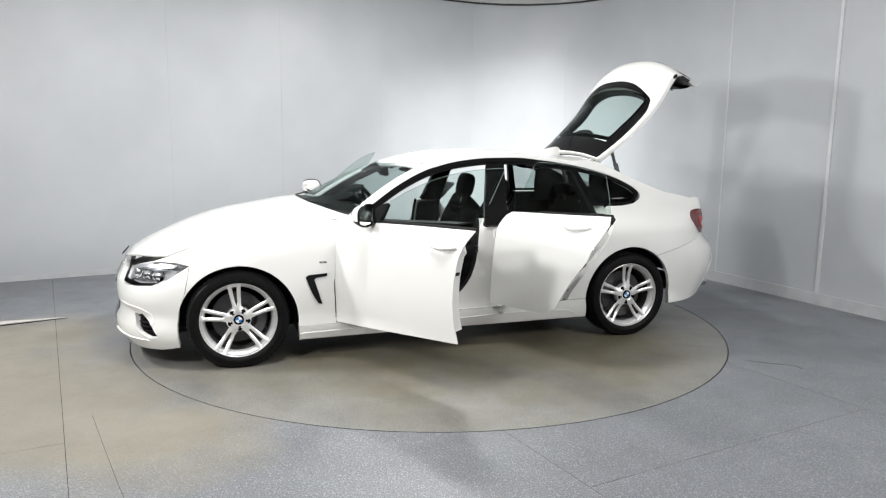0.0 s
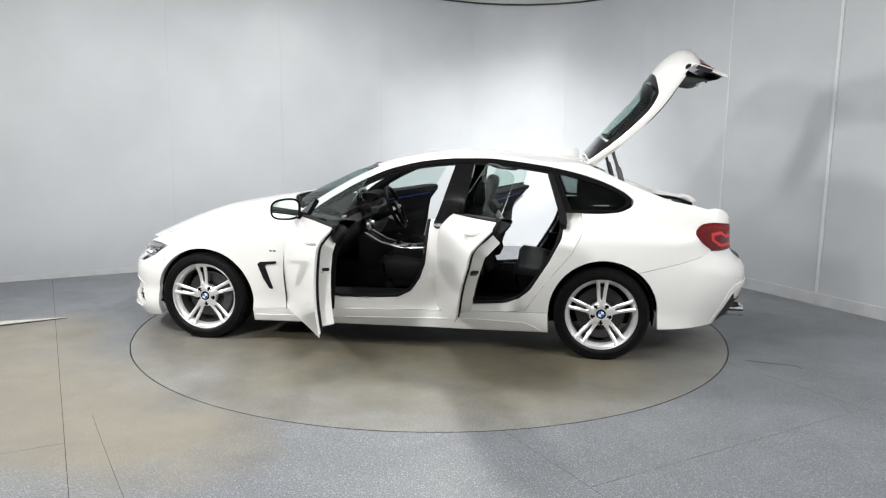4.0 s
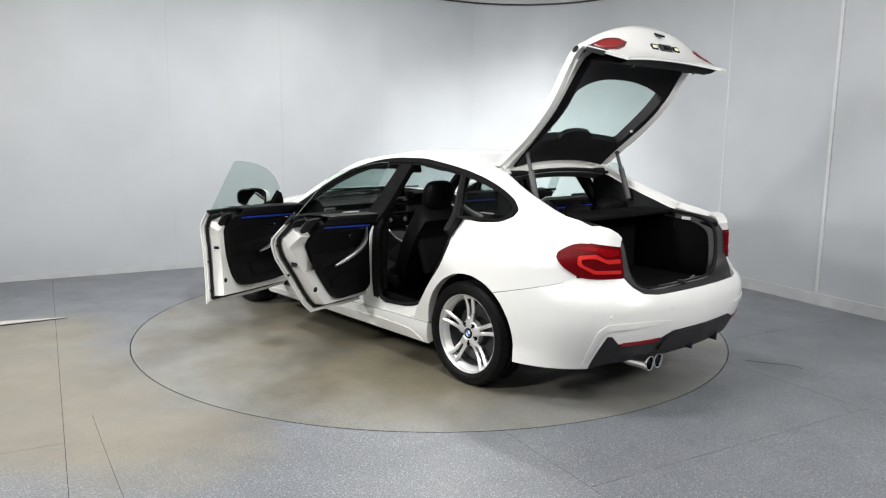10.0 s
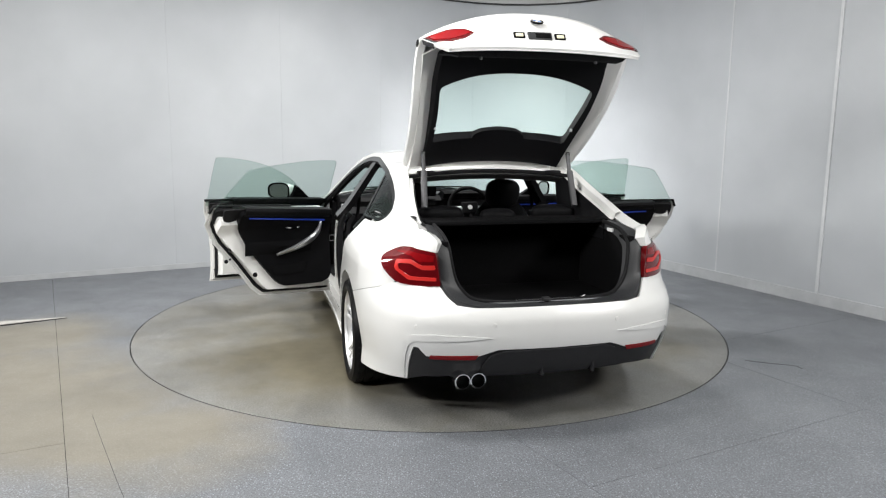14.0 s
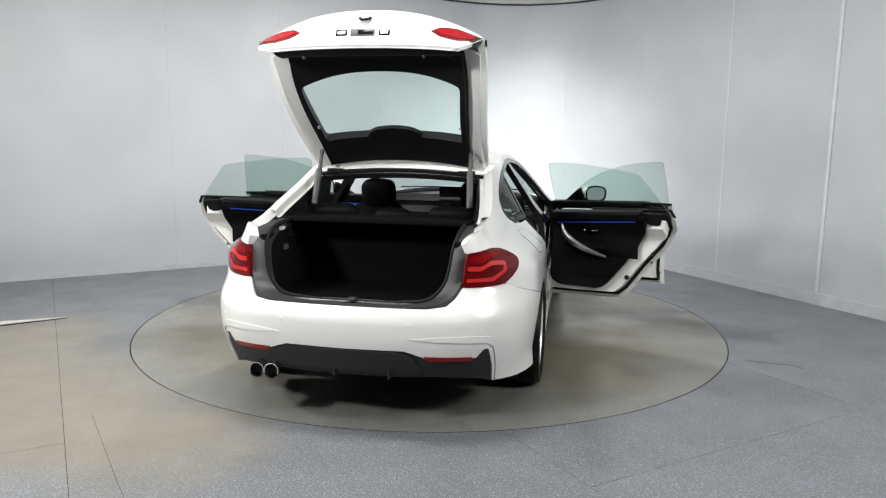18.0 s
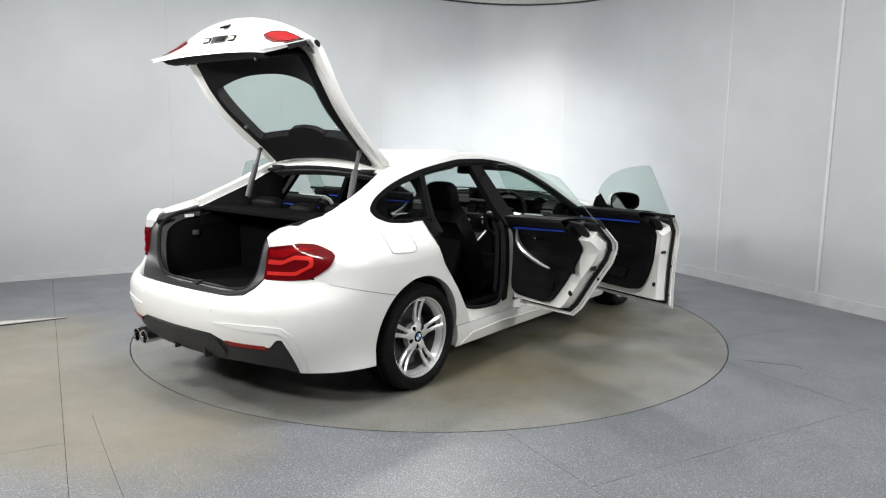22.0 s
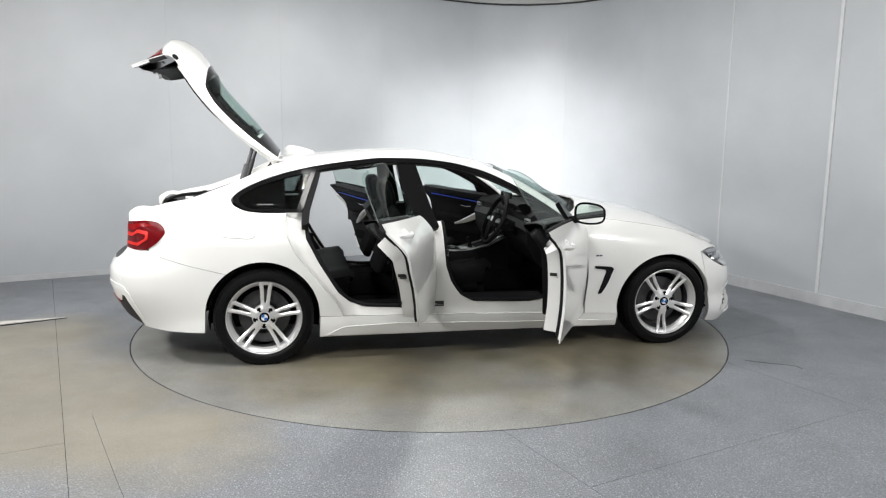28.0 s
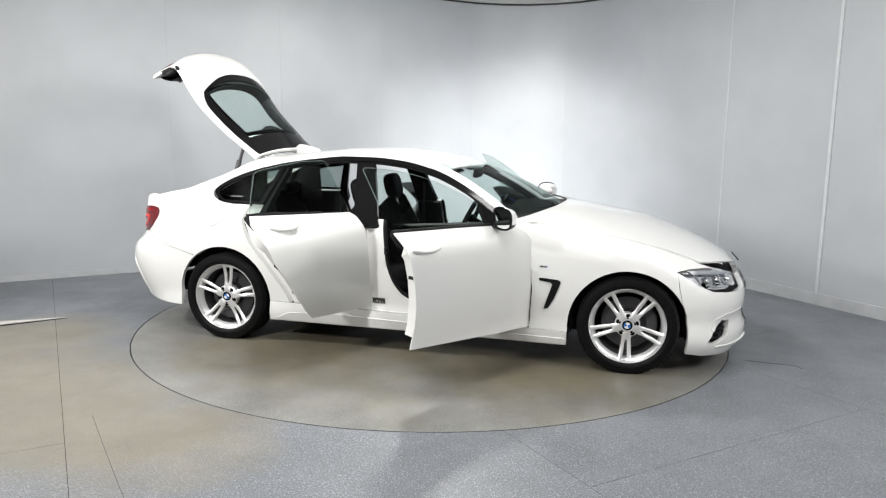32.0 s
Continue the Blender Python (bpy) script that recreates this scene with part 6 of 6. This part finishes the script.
# ---- tailgate, raised ----
TC = [(-1.277, 1.352), (-1.36, 1.458), (-1.484, 1.608), (-1.648, 1.792), (-1.738, 1.936), (-1.835, 2.055), (-1.93, 2.108), (-1.985, 2.108), (-2.025, 2.067), (-2.066, 2.005), (-2.105, 1.955), (-2.155, 1.918)]
TE = [(-1.308, 0.545, 1.297), (-1.40, 0.555, 1.360), (-1.53, 0.566, 1.457), (-1.68, 0.58, 1.598), (-1.775, 0.592, 1.71), (-1.855, 0.60, 1.842), (-1.915, 0.598, 1.935), (-1.955, 0.594, 1.962), (-1.995, 0.588, 1.952), (-2.05, 0.572, 1.937), (-2.11, 0.548, 1.918), (-2.19, 0.51, 1.895)]
TS = [0.0]
for p, q in zip(TC, TC[1:]):
    TS.append(TS[-1] + math.dist(p, q))
TRIM_E = TE
TE = [(x + 0.77 * d, y, z + 0.64 * d) for (x, y, z), d in zip(TE, (0.020, 0.024, 0.028, 0.032, 0.034, 0.03, 0.024, 0.014, 0.010, 0.008, 0.004, 0.0))]
TCX, TCZ = pchip(list(zip(TS, [p[0] for p in TC]))), pchip(list(zip(TS, [p[1] for p in TC])))
TEX, TEY, TEZ = (pchip(list(zip(TS, [p[i] for p in TE]))) for i in range(3))
LOX, LOY, LOZ = (pchip(list(zip(TS, [p[i] for p in TRIM_E]))) for i in range(3))
S_END = TS[-1]
S_LIP = TS[7]


def gate_raw(s_, v):
    k = abs(v) ** 2.3
    cx, cz = TCX(s_), TCZ(s_)
    return Vector((cx + (TEX(s_) - cx) * k, TEY(s_) * v, cz + (TEZ(s_) - cz) * k))


def gate(lift):
    def where(s_, v):
        p = gate_raw(s_, v)
        if lift:
            h = 0.01
            n = (gate_raw(min(s_ + h, S_END), v) - gate_raw(max(s_ - h, 0), v)).cross(gate_raw(s_, min(v + h, 1)) - gate_raw(s_, max(v - h, -1))).normalized()
            if n.x + n.z < 0 and s_ < S_LIP:
                n = -n
            elif s_ >= S_LIP and n.z - 0.4 * n.x < 0:
                n = -n
            p = p + n * lift
        return p
    return where


UPV = Vector((0.77, 0, 0.64))


def gate_window(low, high, half_low, half_high, crown_low, crown_high, radius):
    """A window outline whose edges bow with the gate's crown."""
    steps = [k / 4 for k in range(-4, 5)]
    poly = [(low + crown_low * abs(v) ** 2.3, v * half_low) for v in steps]
    poly += [(high + crown_high * abs(v) ** 2.3, v * half_high) for v in reversed(steps)]
    return rounded(poly, radius)


PANE = rounded([(0.010, -0.975), (0.010, 0.975), (0.65, 0.975), (0.745, 0.91), (0.755, 0.5), (0.747, 0.0), (0.755, -0.5), (0.745, -0.91), (0.65, -0.975)], 0.04)
CLEAR = gate_window(0.165, 0.690, 0.82, 0.87, 0.03, 0.04, 0.035)
tg = part("tailgate", panel([(0.0, -1), (0.0, 1), (S_END, 1), (S_END, -1)], gate(0.0), 0.02, 0.045, [PANE], outward=UPV), PAINT, car, "raised white tailgate with black trim inside")
part("glass_border", panel(shrink(PANE, 0.002), gate(-0.004), 0.004, 0.045, [CLEAR], outward=UPV), GLOSSBLACK, tg, "black printed glass border")
rg = part("rear_window", panel(shrink(CLEAR, -0.01), gate(-0.009), 0.003, 0.05, outward=UPV), REARGLASS, tg, "greenish rear window glass")
rg.visible_shadow = False
trim_hole = gate_window(0.205, 0.668, 0.775, 0.825, 0.045, 0.045, 0.04)
TRIM = [(0.018, -0.83), (0.018, 0.83), (0.45, 0.86), (0.75, 0.87), (0.92, 0.84), (0.95, 0.0), (0.92, -0.84), (0.75, -0.87), (0.45, -0.86)]


def gate_inner(extra=0.0):
    """The inner face: set back from the skin, deepest near the lip."""
    def where(s_, v):
        deep = 0.06 + 0.03 * smooth(0.1, 0.7, s_) + extra
        return gate(-deep)(s_, v)
    return where


part("gate_shell", panel([(0.015, -0.97), (0.015, 0.97), (0.95, 0.98), (0.95, -0.98)], lambda s_, v: gate(-0.028)(s_, v), 0.03, 0.05, [rounded(shrink(trim_hole, -0.03), 0.02)], outward=UPV), PAINT_IN, tg)
for side in (1, -1):
    rows = []
    for k in range(31):
        s_ = S_END * k / 30
        a, b = gate_raw(s_, 1.0), Vector((LOX(s_), LOY(s_), LOZ(s_)))
        rows.append([a, a.lerp(b, 0.4) + Vector((0, 0.004, 0)), b + Vector((-0.006, 0, -0.005)), b + Vector((-0.008, -0.035, -0.008))])
    part("gate_side", mirrored(skin(rows, thick=0.003), side), PAINT, tg)
    a, b = gate_raw(TS[7] - 0.05, 1.0), Vector((LOX(TS[7] - 0.05), LOY(TS[7] - 0.05), LOZ(TS[7] - 0.05)))
    socket = moved(lathe([(0.0, 0.001), (0.013, 0.001), (0.016, 0.004), (0.018, 0.001), (0.018, -0.008)], 20), Matrix.Translation(a.lerp(b, 0.62) + Vector((0, 0.004, 0))) @ Matrix.Rotation(radians(40), 4, "Y") @ Matrix.Diagonal((1.25, 1, 0.72, 1)))
    part("lamp_socket", mirrored(socket, side), RUBBER, tg)
part("gate_trim", panel(TRIM, gate_inner(), 0.012, 0.045, [trim_hole], outward=UPV), BLACKPLASTIC, tg, "black plastic inner trim")
loop = dense(trim_hole, 0.04)
part("window_reveal", skin([[gate(-0.012)(a, b), gate_inner(0.008)(a, b)] for a, b in loop], closed=True), BLACKPLASTIC, tg)
loop = dense(TRIM, 0.04)
part("trim_side", skin([[gate(-0.03)(a, b), gate_inner(0.01)(a, b)] for a, b in loop], closed=True), BLACKPLASTIC, tg)
# underside of the tail
under, ends, flange = [], [], []
for k in range(-12, 13):
    v = k / 12
    a = gate_inner()(0.93, v * 0.86)
    b = gate(-0.012)(S_END, v * 0.97)
    c = gate(-0.012)(S_END, v * 0.86) + Vector((0.082, 0, -0.022 - 0.01 * (1 - v * v)))
    d = gate(-0.012)(S_END, v * 0.90) + Vector((0.022, 0, 0.004))
    under.append([a, a.lerp(c, 0.5) + Vector((0, 0, 0.006)), c])
    ends.append([c, c.lerp(d, 0.5) + Vector((-0.006, 0, -0.006)), d])
    flange.append([d, b.lerp(d, 0.5) + Vector((0, 0, -0.003)), b])
part("tail_underside", skin(under, thick=0.008), BLACKPLASTIC, tg)
part("tail_end_trim", skin(ends, thick=0.006), BLACKPLASTIC, tg)
part("tail_flange", skin(flange, thick=0.006), PAINT_IN, tg)
for v in (-0.45, 0.45):
    part("edge_plug", moved(lathe([(0.0, 0.004), (0.007, 0.003), (0.008, -0.004)], 10), Matrix.Translation(gate(-0.012)(S_END, v) + Vector((0.012, 0, -0.006))) @ Matrix.Rotation(radians(90), 4, "X")), RUBBER, tg)
for v in (-0.62, 0.62):
    part("tail_buffer", moved(lathe([(0.0, 0.014), (0.008, 0.012), (0.010, -0.006)], 10), Matrix.Translation(gate(-0.012)(S_END, v) + Vector((0.075, 0, -0.03))) @ Matrix.Rotation(radians(-90), 4, "X")), STEEL, tg)
part("stop_lamp_cover", panel(rounded([(0.17, -0.30), (0.17, 0.30), (0.235, 0.30), (0.262, 0.20), (0.272, 0.0), (0.262, -0.20), (0.235, -0.30)], 0.03), gate(-0.045), 0.03, 0.03, outward=UPV), BLACKPLASTIC, tg)
for v in (-0.79, 0.79):
    for s_ in (0.40,):
        part("rubber_stop", moved(lathe([(0, 0.012), (0.008, 0.010), (0.009, 0.0)], 12), Matrix.Translation(gate_inner(0.015)(s_, v))), SATIN, tg)
part("gate_lock", box(-0.012, 0.012, -0.01, 0.01, -0.04, 0.02, 0.004), CHROME, tg, m=Matrix.Translation(gate_inner(0.02)(0.90, 0)))
part("gate_button", box(-0.02, 0.02, -0.03, 0.03, -0.006, 0.006, 0.003), SATIN, tg, m=Matrix.Translation(gate_inner(0.014)(0.88, -0.33)))
for v in (-0.94, 0.94):
    part("rubber_buffer", moved(lathe([(0, -0.02), (0.013, -0.018), (0.014, 0.01), (0.0, 0.015)], 12), Matrix.Translation(gate(-0.035)(TS[6], v))), RUBBER, tg)

TAIL = Vector((-0.5, 0, 0.85))
for side in (1, -1):
    lamp = [(TS[8] + 0.005, 0.985), (TS[8] + 0.0, 0.80), (TS[8] + 0.03, 0.66), (TS[9] - 0.005, 0.60), (TS[9] + 0.03, 0.70), (TS[9] + 0.05, 0.85), (TS[9] + 0.03, 0.99)]
    lp = part("tail_lamp_inner", mirrored(panel(lamp, gate(0.004), 0.02, 0.03, outward=TAIL), side), REDDARK, tg, "red inner tail lamp on the tailgate")
    rows = []
    for k in range(9):
        a = gate_raw(TS[8] + (TS[9] + 0.045 - TS[8]) * k / 8, 1.0) + Vector((0, 0.004, 0.004))
        rows.append([a + Vector((0, -0.02, 0.001)), a, a + Vector((0.012, 0.0, -0.014)), a + Vector((0.024, -0.008, -0.030))])
    part("lamp_side", mirrored(skin(rows, thick=0.003), side), CHARCOAL, tg)
    part("light_guide", mirrored(panel(shrink(lamp, 0.018), gate(0.007), 0.006, 0.03, outward=TAIL), side), RED, tg)
    TILT = Matrix.Translation((-2.076, 0, 1.980)) @ Matrix.Rotation(radians(28), 4, "Y")
    part("plate_lamp", moved(box(-0.012, 0.012, 0.112 * side - 0.03, 0.112 * side + 0.03, -0.018, 0.018, 0.003), TILT), GLOSSBLACK, tg)
    part("plate_lamp_lens", moved(box(-0.014, 0.0, 0.112 * side - 0.02, 0.112 * side + 0.02, -0.009, 0.009, 0.002), TILT), YELLOW, tg)
part("gate_handle", moved(box(-0.014, 0.012, -0.065, 0.065, -0.025, 0.022, 0.004), TILT), GREYPLASTIC, tg, "dark recessed opening handle")
part("handle_grip", moved(box(-0.016, 0.0, -0.058, 0.025, -0.014, 0.014, 0.003), TILT), GLOSSBLACK, tg)


def roundel(parent, centre, normal, r):
    m = Matrix.Translation(centre) @ Vector(normal).to_track_quat("Y", "Z").to_matrix().to_4x4()
    b = part("badge", moved(lathe([(0, 0.003), (r * 0.62, 0.003), (r * 0.64, 0.002)], 32), m), ROUNDEL_WHITE, parent, "round blue and white badge")
    part("badge_ring", moved(lathe([(r * 0.63, 0.004), (r * 0.95, 0.004), (r, 0.002), (r, -0.004)], 32), m), GLOSSBLACK, parent)
    for k in (0, 2):
        seg = bmesh.new()
        c = seg.verts.new((0, 0.0036, 0))
        arc_ = [seg.verts.new((r * 0.6 * math.cos(a), 0.0036, r * 0.6 * math.sin(a))) for a in [(k + j / 8) * math.pi / 2 for j in range(9)]]
        for p, q in zip(arc_, arc_[1:]):
            seg.faces.new((c, p, q))
        part("badge_quarter", moved(seg, m), ROUNDEL_BLUE, parent)


pc = gate(0.008)(TS[8] + 0.012, 0)
roundel(tg, pc, (-0.40, 0, 0.92), 0.034)
pf = Vector((2.130, 0, 0.650))
roundel(car, pf, (0.75, 0, 0.66), 0.037)


# ---- the turntable and the car turn together ----
def motions():
    turns = [t * 0.5 for t in range(65)]
    for thing, m in ((table, Matrix()), (car, Matrix())):
        walk(thing, [(t, pose(0, 0, 0, 0, 0, 197.18 - 6.6336 * t) @ m) for t in turns])


for ob in car.children:
    ob.matrix_parent_inverse = HIP
motions()
